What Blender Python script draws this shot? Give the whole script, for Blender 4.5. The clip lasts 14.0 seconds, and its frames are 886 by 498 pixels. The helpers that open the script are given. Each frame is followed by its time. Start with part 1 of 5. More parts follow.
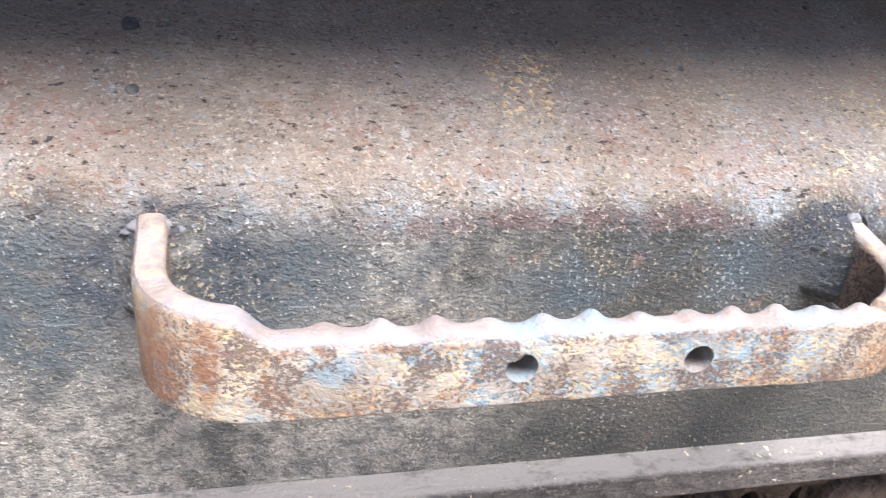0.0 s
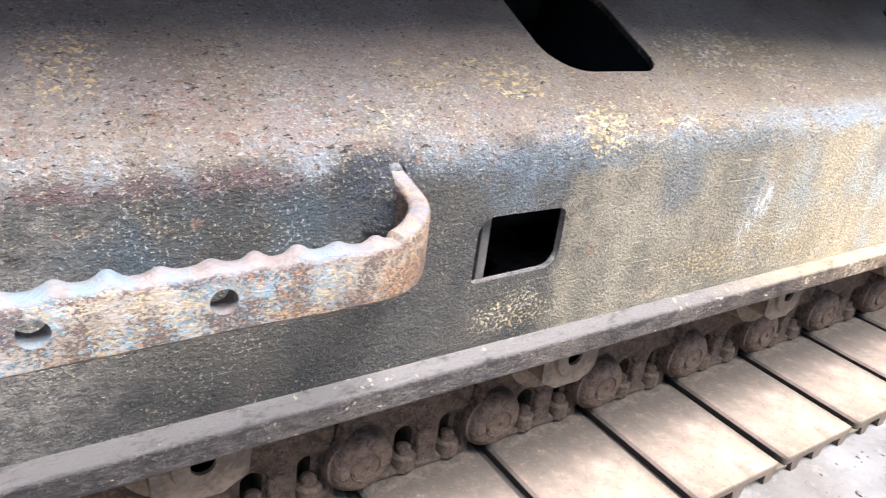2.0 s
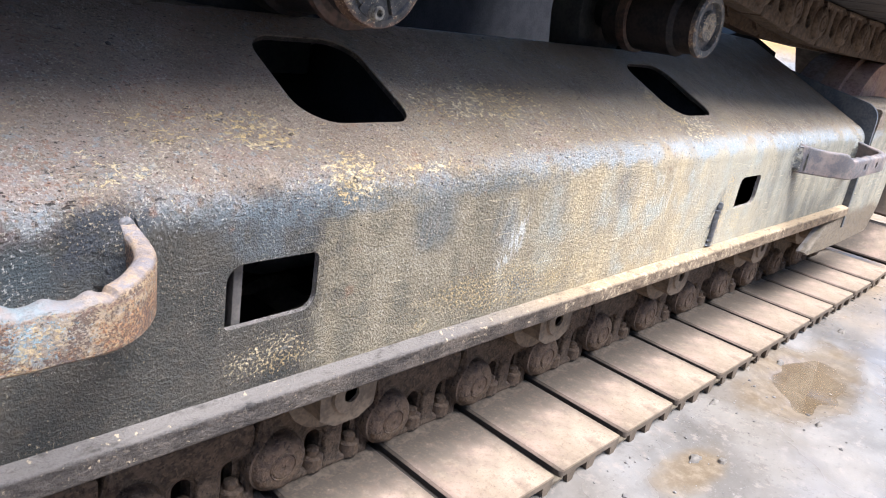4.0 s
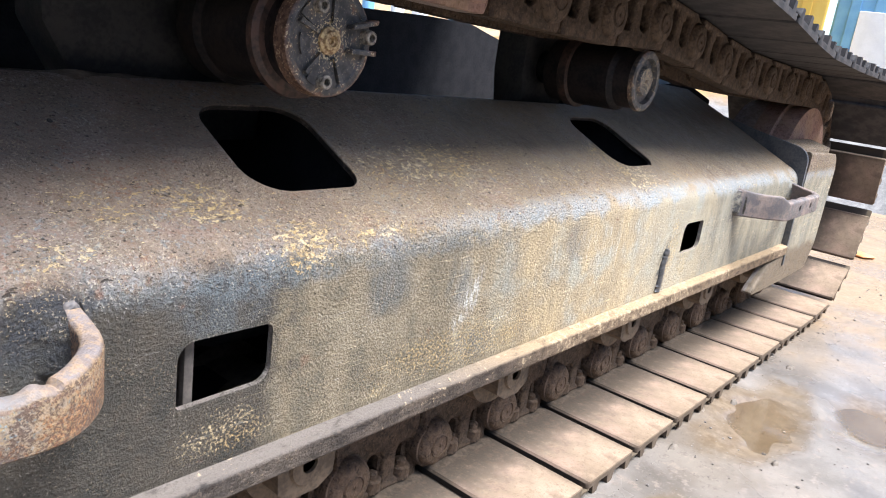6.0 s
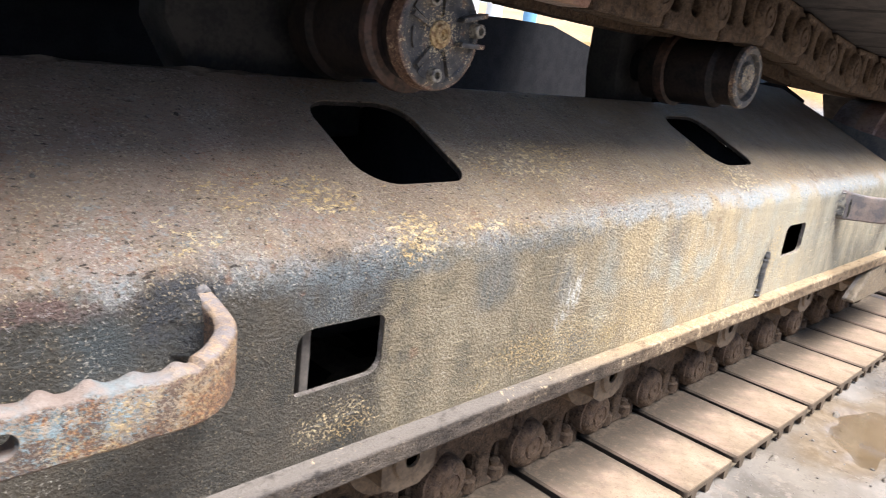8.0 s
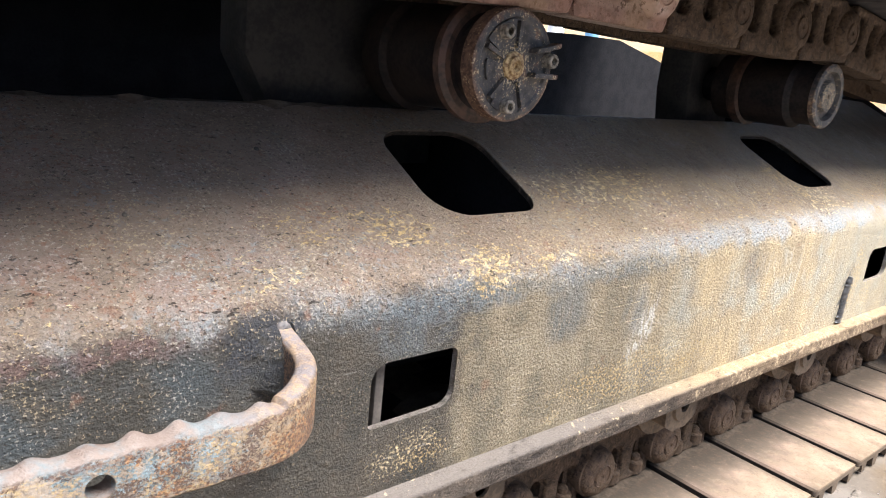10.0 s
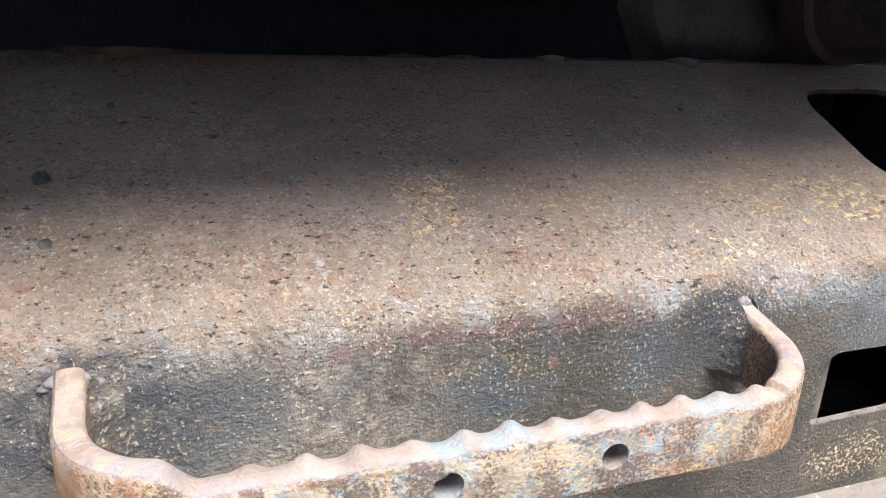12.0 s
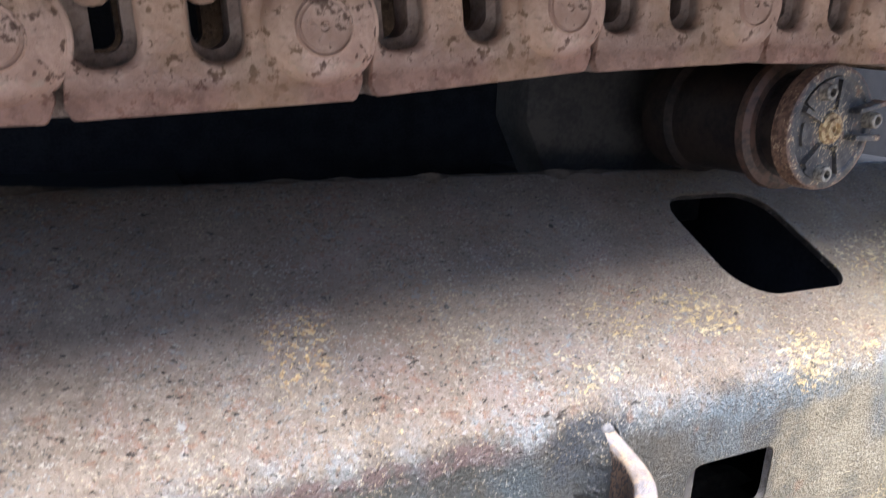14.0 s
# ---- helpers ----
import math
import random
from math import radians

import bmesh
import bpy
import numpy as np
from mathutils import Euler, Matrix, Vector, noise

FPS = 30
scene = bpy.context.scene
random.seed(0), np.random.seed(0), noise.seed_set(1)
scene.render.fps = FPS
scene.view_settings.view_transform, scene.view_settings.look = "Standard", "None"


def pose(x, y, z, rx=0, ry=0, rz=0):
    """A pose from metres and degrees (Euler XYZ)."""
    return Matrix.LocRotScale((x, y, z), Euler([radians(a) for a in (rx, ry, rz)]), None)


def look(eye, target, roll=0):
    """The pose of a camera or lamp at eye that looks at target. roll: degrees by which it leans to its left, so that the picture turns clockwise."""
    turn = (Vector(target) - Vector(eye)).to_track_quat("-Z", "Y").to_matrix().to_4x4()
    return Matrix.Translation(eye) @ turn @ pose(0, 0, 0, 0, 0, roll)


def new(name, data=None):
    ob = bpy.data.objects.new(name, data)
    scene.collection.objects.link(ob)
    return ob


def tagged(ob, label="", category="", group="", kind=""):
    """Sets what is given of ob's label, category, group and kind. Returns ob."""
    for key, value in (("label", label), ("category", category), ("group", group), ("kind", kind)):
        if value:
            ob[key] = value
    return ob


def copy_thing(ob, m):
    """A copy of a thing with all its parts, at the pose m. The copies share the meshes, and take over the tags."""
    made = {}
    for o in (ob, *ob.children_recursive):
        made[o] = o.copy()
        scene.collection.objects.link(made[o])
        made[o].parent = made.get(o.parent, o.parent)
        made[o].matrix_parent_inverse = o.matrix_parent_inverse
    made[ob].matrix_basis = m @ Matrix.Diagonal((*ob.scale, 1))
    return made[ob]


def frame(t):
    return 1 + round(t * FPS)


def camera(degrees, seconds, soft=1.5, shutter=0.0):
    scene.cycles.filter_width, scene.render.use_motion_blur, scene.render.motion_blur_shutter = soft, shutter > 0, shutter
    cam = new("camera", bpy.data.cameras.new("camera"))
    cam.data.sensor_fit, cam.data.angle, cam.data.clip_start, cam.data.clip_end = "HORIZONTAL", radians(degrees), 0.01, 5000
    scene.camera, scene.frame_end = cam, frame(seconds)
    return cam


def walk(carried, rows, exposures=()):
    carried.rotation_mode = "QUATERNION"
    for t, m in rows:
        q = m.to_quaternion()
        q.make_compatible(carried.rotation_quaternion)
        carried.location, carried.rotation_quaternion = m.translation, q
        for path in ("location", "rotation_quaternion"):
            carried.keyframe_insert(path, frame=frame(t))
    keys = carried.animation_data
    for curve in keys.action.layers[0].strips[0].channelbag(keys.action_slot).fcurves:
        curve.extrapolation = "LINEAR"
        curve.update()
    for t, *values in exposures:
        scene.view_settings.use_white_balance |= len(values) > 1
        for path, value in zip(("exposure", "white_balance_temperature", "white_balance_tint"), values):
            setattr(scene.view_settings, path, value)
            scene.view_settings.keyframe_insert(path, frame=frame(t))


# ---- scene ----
cam = camera(62.91, 14.0, soft=1.0, shutter=0.2)
PATH = [
    (0, (-0.6110, -0.3966, 0.6927), (-0.1532, 1.3393, -0.1889), 5.76),
    (0.5, (-0.5794, -0.4192, 0.6870), (0.0172, 1.2828, -0.1773), 5.78),
    (1, (-0.5757, -0.4148, 0.6815), (0.1824, 1.2289, -0.1691), 6.19),
    (1.5, (-0.5456, -0.4470, 0.6863), (0.3767, 1.1166, -0.1530), 6.80),
    (2, (-0.5010, -0.4917, 0.7023), (0.5624, 0.9863, -0.1251), 7.42),
    (2.5, (-0.4841, -0.5344, 0.7160), (0.7239, 0.8583, -0.0593), 7.75),
    (3, (-0.4700, -0.5512, 0.7231), (0.8428, 0.7612, -0.0213), 8.63),
    (3.5, (-0.4600, -0.5676, 0.7317), (0.9273, 0.6818, 0.0146), 9.63),
    (3.7, (-0.4532, -0.5745, 0.7307), (0.9441, 0.6752, 0.0338), 9.54),
    (5.8, (-0.4474, -0.5675, 0.7590), (1.0509, 0.6350, 0.2031), 8.29),
    (6, (-0.4501, -0.5670, 0.7507), (1.0614, 0.6308, 0.2209), 8.01),
    (6.5, (-0.4484, -0.5748, 0.7509), (1.0682, 0.6259, 0.2427), 7.34),
    (7, (-0.4501, -0.5687, 0.7442), (1.0506, 0.6524, 0.2376), 7.16),
    (7.5, (-0.4523, -0.5642, 0.7358), (1.0012, 0.7089, 0.2198), 7.03),
    (8, (-0.4785, -0.5329, 0.7272), (0.9086, 0.8058, 0.1945), 7.07),
    (8.2, (-0.4939, -0.5103, 0.7282), (0.8670, 0.8539, 0.1924), 7.00),
    (10.3, (-0.4863, -0.5175, 0.7502), (0.7331, 0.9773, 0.2225), 5.78),
    (10.5, (-0.5011, -0.5078, 0.7451), (0.6425, 1.0400, 0.2006), 5.30),
    (11, (-0.5874, -0.4156, 0.7032), (0.2789, 1.2875, 0.1123), 3.89),
    (11.5, (-0.6277, -0.3928, 0.7059), (0.0533, 1.3826, 0.0860), 2.80),
    (12, (-0.6043, -0.4097, 0.7217), (0.0378, 1.3692, 0.0712), 2.56),
    (12.5, (-0.6062, -0.4196, 0.7258), (0.0607, 1.3462, 0.0644), 2.77),
    (13, (-0.5969, -0.4176, 0.7119), (0.1115, 1.3309, 0.0479), 2.96),
    (13.5, (-0.5864, -0.4197, 0.7161), (0.1877, 1.3198, 0.1036), 3.11),
    (14, (-0.5673, -0.4122, 0.8007), (0.2880, 1.3159, 0.2698), 2.88),
]
walk(cam, [(t, look(eye, target, roll)) for t, eye, target, roll in PATH], exposures=[(0.0, 2.25, 5700, 10), (0.5, 2.15, 5700, 10), (2.0, 2.05, 5650, 10), (3.5, 1.8, 5650, 10), (6.0, 1.65, 6000, 10), (8.0, 1.68, 6250, 10), (10.5, 1.8, 6300, 10), (12.5, 2.12, 6250, 10), (13.5, 2.2, 6100, 10), (14.0, 2.2, 5700, 10)])

# ---------------------------------------------------------------- world and light
world = bpy.data.worlds.new("overcast_sky")
scene.world = world
world.use_nodes = True
wt = world.node_tree
sky = wt.nodes.new("ShaderNodeTexSky")
sky.sky_type, sky.sun_disc = "NISHITA", False
sky.sun_elevation, sky.sun_rotation = radians(64), radians(163)
sky.dust_density, sky.air_density = 1.5, 1.0
wt.nodes["Background"].inputs["Strength"].default_value = 0.11
wt.links.new(sky.outputs["Color"], wt.nodes["Background"].inputs["Color"])
sun = new("sun", bpy.data.lights.new("sun", "SUN"))
sun.data.energy, sun.data.angle, sun.data.color = 4.5, radians(31), (1.0, 0.965, 0.92)
sun.matrix_world = look((1.3, -2.6, 5.9), (0.5, 0.0, 0.3))

# ---------------------------------------------------------------- materials


class Nodes:
    """Short hand for building a node material."""

    def __init__(self, name):
        self.m = bpy.data.materials.new(name)
        self.m.use_nodes = True
        self.t = self.m.node_tree
        self.bsdf = self.t.nodes["Principled BSDF"]
        self.co = self.t.nodes.new("ShaderNodeTexCoord").outputs["Object"]
        self.bent = None

    def bend(self, scale=28.0, amount=0.045):
        """Coordinates pushed about by noise, to break up the outlines of patches."""
        n = self.t.nodes.new("ShaderNodeTexNoise")
        self.put(n.inputs["Vector"], self.co)
        n.inputs["Scale"].default_value, n.inputs["Detail"].default_value = scale, 6
        m = self.t.nodes.new("ShaderNodeVectorMath")
        m.operation = "MULTIPLY_ADD"
        self.put(m.inputs[0], n.outputs["Color"])
        m.inputs[1].default_value = (amount,) * 3
        m.inputs[2].default_value = (-amount / 2,) * 3
        a = self.t.nodes.new("ShaderNodeVectorMath")
        self.put(a.inputs[0], m.outputs[0])
        self.put(a.inputs[1], self.co)
        self.bent = a.outputs[0]

    def put(self, socket, value):
        if isinstance(value, bpy.types.NodeSocket):
            self.t.links.new(value, socket)
        elif isinstance(value, tuple) and len(value) == 3 and socket.type == "RGBA":
            socket.default_value = (*value, 1)
        else:
            socket.default_value = value

    def node(self, kind, out=0, **inputs):
        n = self.t.nodes.new(kind)
        for k, v in inputs.items():
            self.put(n.inputs[int(k[1:]) if k[0] == "i" and k[1:].isdigit() else k], v)
        return n.outputs[out]

    def math(self, op, a, b=0.0, c=0.0):
        n = self.t.nodes.new("ShaderNodeMath")
        n.operation = op
        for i, v in enumerate((a, b, c)):
            self.put(n.inputs[i], v)
        return n.outputs[0]

    def coords(self, scale=(1, 1, 1), shift=(0, 0, 0), turn=(0, 0, 0)):
        n = self.t.nodes.new("ShaderNodeMapping")
        self.put(n.inputs["Vector"], self.co)
        n.inputs["Scale"].default_value, n.inputs["Location"].default_value = scale, shift
        n.inputs["Rotation"].default_value = [radians(a) for a in turn]
        return n.outputs[0]

    def noise(self, scale, detail=4.0, rough=0.55, co=None, warp=0.0):
        return self.node("ShaderNodeTexNoise", 0, Vector=co or self.co, Scale=scale, Detail=detail, Roughness=rough, Distortion=warp)

    def cells(self, scale, co=None, out=0):
        return self.node("ShaderNodeTexVoronoi", out, Vector=co or self.co, Scale=scale)

    def step(self, v, lo, hi):
        n = self.t.nodes.new("ShaderNodeMapRange")
        n.interpolation_type = "SMOOTHSTEP"
        self.put(n.inputs["Value"], v)
        self.put(n.inputs["From Min"], lo)
        self.put(n.inputs["From Max"], hi)
        return n.outputs[0]

    def mix(self, f, a, b, mode="MIX"):
        n = self.t.nodes.new("ShaderNodeMix")
        n.data_type, n.blend_type = "RGBA", mode
        self.put(n.inputs[0], f)
        self.put(n.inputs[6], a)
        self.put(n.inputs[7], b)
        return n.outputs[2]

    def axes(self, co=None):
        n = self.t.nodes.new("ShaderNodeSeparateXYZ")
        self.put(n.inputs[0], co or self.co)
        return n.outputs

    def blob(self, x, z, rx, rz, turn=0.0):
        """1 inside an ellipse round (x, z) of the object's own space, leaning by turn, fading to 0 at its edge."""
        a = self.t.nodes.new("ShaderNodeMapping")
        self.put(a.inputs["Vector"], self.bent or self.co)
        a.inputs["Location"].default_value = (-x, 0, -z)
        b = self.t.nodes.new("ShaderNodeMapping")
        self.put(b.inputs["Vector"], a.outputs[0])
        b.inputs["Rotation"].default_value = (0, radians(turn), 0)
        c = self.t.nodes.new("ShaderNodeMapping")
        self.put(c.inputs["Vector"], b.outputs[0])
        c.inputs["Scale"].default_value = (1 / rx, 0, 1 / rz)
        n = self.t.nodes.new("ShaderNodeVectorMath")
        n.operation = "LENGTH"
        self.put(n.inputs[0], c.outputs[0])
        return self.step(n.outputs["Value"], 1.15, 0.35)

    def done(self, color, rough=0.7, metal=0.0, bump=None, height=0.002, strength=0.6, spec=None):
        self.put(self.bsdf.inputs["Base Color"], color)
        self.put(self.bsdf.inputs["Roughness"], rough)
        self.put(self.bsdf.inputs["Metallic"], metal)
        if spec is not None:
            self.put(self.bsdf.inputs["Specular IOR Level"], spec)
        if bump is not None:
            b = self.t.nodes.new("ShaderNodeBump")
            b.inputs["Strength"].default_value, b.inputs["Distance"].default_value = strength, height
            self.put(b.inputs["Height"], bump)
            self.t.links.new(b.outputs[0], self.bsdf.inputs["Normal"])
        return self.m


def plain(name, a, b, rough=0.7, scale=20.0, metal=0.0, fine=160.0, height=0.0015, spec=0.5):
    """Two tones over coarse and fine grain."""
    n = Nodes(name)
    k = n.math("ADD", n.math("MULTIPLY", n.noise(scale, 6), 0.6), n.math("MULTIPLY", n.noise(fine, 4), 0.4))
    return n.done(n.mix(n.step(k, 0.38, 0.62), a, b), rough, metal, k, height, spec=spec)


def frame_paint():
    """Old machine paint: grey-olive and dark coats under dust, with yellow and white chips, rust and soot."""
    n = Nodes("worn_frame_paint")
    n.bend()
    x, y, z = n.axes()
    big, mid, fine = n.noise(3.2, 5), n.noise(13.0, 6, 0.6), n.noise(70.0, 6, 0.68)
    grit, chip = n.noise(230.0, 4, 0.6), n.noise(170.0, 6, 0.76, n.coords((0.75, 1, 1.2)), 0.2)
    streaks = n.noise(11.0, 7, 0.68, n.coords((2.2, 1.0, 0.7)))
    warp = n.math("MULTIPLY", n.math("SUBTRACT", mid, 0.5), 0.09)
    xw, zw = n.math("ADD", x, warp), n.math("ADD", z, n.math("MULTIPLY", warp, 0.6))
    # side: dark coat up to the first opening, tan and grey-green beyond
    tan = n.mix(n.step(streaks, 0.36, 0.64), (0.32, 0.255, 0.165), (0.455, 0.35, 0.207))
    tan = n.mix(n.math("MULTIPLY", n.step(mid, 0.46, 0.7), 0.8), tan, (0.34, 0.345, 0.3))
    dark = n.mix(n.step(mid, 0.36, 0.62), (0.044, 0.041, 0.035), (0.08, 0.067, 0.051))
    dark = n.mix(n.math("MULTIPLY", n.step(fine, 0.52, 0.66), 0.6), dark, (0.105, 0.085, 0.062))
    brown = n.mix(n.step(fine, 0.38, 0.6), (0.12, 0.105, 0.09), (0.27, 0.23, 0.185))
    dark = n.mix(n.math("MULTIPLY", n.step(xw, -0.36, -0.56), n.step(mid, 0.3, 0.5)), dark, brown)
    col = n.mix(n.step(n.math("ADD", xw, n.math("MULTIPLY", n.math("SUBTRACT", fine, 0.5), 0.05)), -0.02, 0.06), dark, tan)
    col = n.mix(n.math("MULTIPLY", n.math("MULTIPLY", n.step(fine, 0.5, 0.62), n.step(xw, 0.0, 0.1)), 0.25), col, (0.33, 0.28, 0.2))
    col = n.mix(n.math("MULTIPLY", n.step(grit, 0.54, 0.59), 0.32), col, (0.055, 0.05, 0.045))
    near = n.mix(n.step(mid, 0.38, 0.62), (0.1, 0.09, 0.07), (0.23, 0.185, 0.12))
    edge_x = n.math("ADD", n.math("ADD", x, n.math("MULTIPLY", n.math("SUBTRACT", big, 0.5), 0.3)), n.math("MULTIPLY", n.math("SUBTRACT", z, 0.4), 0.55))
    col = n.mix(n.math("MULTIPLY", n.math("MULTIPLY", n.step(edge_x, 0.5, 0.24), n.step(x, -0.02, 0.05)), 0.8), col, near)
    pale = n.math("MULTIPLY", n.step(xw, 0.75, 1.05), n.step(xw, 1.3, 1.12))
    col = n.mix(n.math("MULTIPLY", n.step(xw, 1.12, 1.35), 0.8), col, n.mix(n.step(streaks, 0.38, 0.62), (0.17, 0.165, 0.14), (0.28, 0.26, 0.205)))
    col = n.mix(n.math("MULTIPLY", pale, 0.45), col, (0.35, 0.345, 0.29))
    # dust on the inclined plate
    slope = n.step(zw, 0.502, 0.531)
    dust = n.mix(n.step(fine, 0.36, 0.64), (0.215, 0.163, 0.122), (0.29, 0.222, 0.168))
    dust = n.mix(n.step(mid, 0.5, 0.7), dust, (0.29, 0.208, 0.168))
    dust = n.mix(n.math("MULTIPLY", n.step(big, 0.45, 0.62), 0.3), dust, (0.2, 0.19, 0.175))
    dust = n.mix(n.math("MULTIPLY", n.step(n.noise(95.0, 6, 0.7), 0.54, 0.62), 0.3), dust, (0.36, 0.28, 0.215))
    dust = n.mix(n.math("MULTIPLY", n.step(n.noise(60.0, 6, 0.7, n.coords((1, 1, 1), (5, 2, 8))), 0.56, 0.64), 0.4), dust, (0.2, 0.12, 0.085))
    for scale, shift, lo, tint, amount in ((150.0, 4, 0.55, (0.24, 0.105, 0.062), 0.55), (135.0, 9, 0.56, (0.22, 0.265, 0.28), 0.5), (180.0, 13, 0.57, (0.4, 0.31, 0.22), 0.5)):
        where = n.step(n.noise(9.0, 4, 0.6, n.coords((1, 1, 1), (shift, 1, shift))), 0.42, 0.6)
        dots = n.step(n.noise(scale, 5, 0.72, n.coords((1, 1, 1), (shift, shift, 2))), lo, lo + 0.03)
        dust = n.mix(n.math("MULTIPLY", n.math("MULTIPLY", dots, where), amount), dust, tint)
    dust = n.mix(n.math("MULTIPLY", n.math("MULTIPLY", n.step(xw, -0.15, 0.35), n.step(fine, 0.3, 0.56)), 0.55), dust, n.mix(n.step(streaks, 0.4, 0.6), (0.22, 0.165, 0.095), (0.3, 0.23, 0.135)))
    col = n.mix(slope, col, dust)
    grime = n.math("MULTIPLY", n.step(n.noise(5.5, 6, 0.62, n.coords((1, 1, 1), (2, 6, 1))), 0.42, 0.62), n.step(fine, 0.38, 0.56))
    col = n.mix(n.math("MULTIPLY", n.math("MULTIPLY", grime, slope), 0.45), col, n.mix(n.step(fine, 0.4, 0.62), (0.08, 0.062, 0.05), (0.13, 0.1, 0.08)))
    # blue-grey worn brow, with the sky's reflection painted along it
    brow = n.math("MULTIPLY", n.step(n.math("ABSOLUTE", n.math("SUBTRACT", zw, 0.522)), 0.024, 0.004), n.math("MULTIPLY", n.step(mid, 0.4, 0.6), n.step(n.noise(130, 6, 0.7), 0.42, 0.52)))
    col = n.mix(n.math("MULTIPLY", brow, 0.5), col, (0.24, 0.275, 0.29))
    painted_sheen = n.math("MULTIPLY", n.step(n.math("ABSOLUTE", n.math("SUBTRACT", zw, 0.527)), 0.022, 0.006), n.math("MULTIPLY", n.step(x, 0.15, 0.5), n.step(mid, 0.34, 0.5)))
    painted_sheen = n.math("MAXIMUM", painted_sheen, n.math("MULTIPLY", n.blob(-0.84, 0.535, 0.09, 0.03), n.step(fine, 0.38, 0.52)))
    col = n.mix(n.math("MULTIPLY", painted_sheen, 0.35), col, (0.33, 0.385, 0.42))
    # maroon primer band above the step, with broken white edges
    band = n.math("MULTIPLY", n.step(n.math("ABSOLUTE", n.math("SUBTRACT", zw, 0.507)), 0.011, 0.005), n.math("MULTIPLY", n.step(xw, -0.64, -0.48), n.step(xw, -0.24, -0.32)))
    col = n.mix(n.math("MULTIPLY", band, n.math("MULTIPLY", n.step(fine, 0.4, 0.55), 0.85)), col, (0.12, 0.075, 0.066))
    rim = n.math("MULTIPLY", n.step(n.math("ABSOLUTE", n.math("SUBTRACT", zw, 0.51)), 0.035, 0.012), n.step(x, 0.0, -0.2))
    white = n.math("MULTIPLY", rim, n.step(n.noise(170.0, 7, 0.75), 0.575, 0.61))
    col = n.mix(n.math("MULTIPLY", white, 0.5), col, (0.4, 0.37, 0.355))
    # wet blue-black coat behind the step
    coat = n.math("MULTIPLY", n.blob(-0.38, 0.47, 0.22, 0.045), n.step(mid, 0.42, 0.58))
    coat = n.math("MAXIMUM", coat, n.math("MULTIPLY", n.math("MAXIMUM", n.blob(-0.605, 0.47, 0.075, 0.05), n.blob(-0.745, 0.46, 0.06, 0.08)), n.step(fine, 0.36, 0.52)))
    col = n.mix(n.math("MULTIPLY", coat, 0.85), col, (0.05, 0.062, 0.068))
    # soot round the welds of the step
    for bx, bz, rx, rz in ((-0.7, 0.475, 0.035, 0.055), (-0.672, 0.512, 0.04, 0.016), (-0.635, 0.475, 0.03, 0.05), (-0.235, 0.49, 0.04, 0.045), (-0.2, 0.514, 0.04, 0.017), (1.41, 0.47, 0.035, 0.06), (1.025, 0.36, 0.034, 0.075)):
        col = n.mix(n.math("MULTIPLY", n.blob(bx, bz, rx, rz), n.math("ADD", 0.2, n.math("MULTIPLY", n.step(fine, 0.42, 0.55), 0.7))), col, (0.045, 0.047, 0.054))
    for bx, bz, rx, rz in ((0.17, 0.465, 0.05, 0.05), (0.43, 0.46, 0.03, 0.06), (0.315, 0.445, 0.03, 0.055), (0.36, 0.34, 0.08, 0.03), (-0.06, 0.475, 0.07, 0.03), (0.62, 0.47, 0.05, 0.05)):
        col = n.mix(n.math("MULTIPLY", n.math("MULTIPLY", n.blob(bx, bz, rx, rz), n.step(streaks, 0.4, 0.58)), 0.6), col, (0.1, 0.115, 0.125))
    slate = n.math("MAXIMUM", n.blob(-0.02, 0.503, 0.17, 0.02), n.math("MULTIPLY", n.blob(0.25, 0.505, 0.25, 0.016), 0.7))
    col = n.mix(n.math("MULTIPLY", slate, n.math("ADD", 0.25, n.math("MULTIPLY", n.step(fine, 0.42, 0.54), 0.5))), col, (0.13, 0.15, 0.165))
    # yellow undercoat where the paint is chipped
    level = n.math("MULTIPLY", n.step(n.math("ABSOLUTE", n.math("SUBTRACT", zw, 0.545)), 0.06, 0.01), n.math("MULTIPLY", n.step(xw, -0.3, 0.05), 0.5))
    for bx, bz, rx, rz, w in ((0.045, 0.527, 0.075, 0.03, 1.12), (-0.05, 0.34, 0.085, 0.04, 0.95), (0.35, 0.35, 0.3, 0.055, 1.0), (-0.36, 0.545, 0.25, 0.02, 0.35), (-0.56, 0.48, 0.08, 0.03, 0.4), (0.93, 0.56, 0.12, 0.04, 0.9), (1.06, 0.4, 0.04, 0.12, 0.95), (1.13, 0.36, 0.05, 0.05, 0.9), (-0.03, 0.567, 0.07, 0.018, 1.0), (-0.2, 0.545, 0.05, 0.016, 0.85), (0.16, 0.53, 0.08, 0.012, 1.1), (0.17, 0.325, 0.03, 0.012, 1.0), (-0.09, 0.565, 0.14, 0.025, 0.55), (0.6, 0.56, 0.42, 0.035, 0.6), (0.75, 0.4, 0.5, 0.1, 0.15), (-0.1, 0.57, 0.17, 0.02, 0.72), (0.35, 0.585, 0.25, 0.03, 0.85), (0.92, 0.595, 0.12, 0.03, 0.9)):
        level = n.math("MAXIMUM", level, n.math("MULTIPLY", n.blob(bx, bz, rx, rz), w))
    edge = n.math("SUBTRACT", 0.675, n.math("MULTIPLY", level, 0.155))
    low_chip = n.noise(300.0, 7, 0.8, n.coords((0.75, 1, 0.85), turn=(0, 12, 0)))
    pick = n.step(z, 0.45, 0.43)
    chip = n.math("ADD", n.math("MULTIPLY", low_chip, pick), n.math("MULTIPLY", chip, n.math("SUBTRACT", 1.0, pick)))
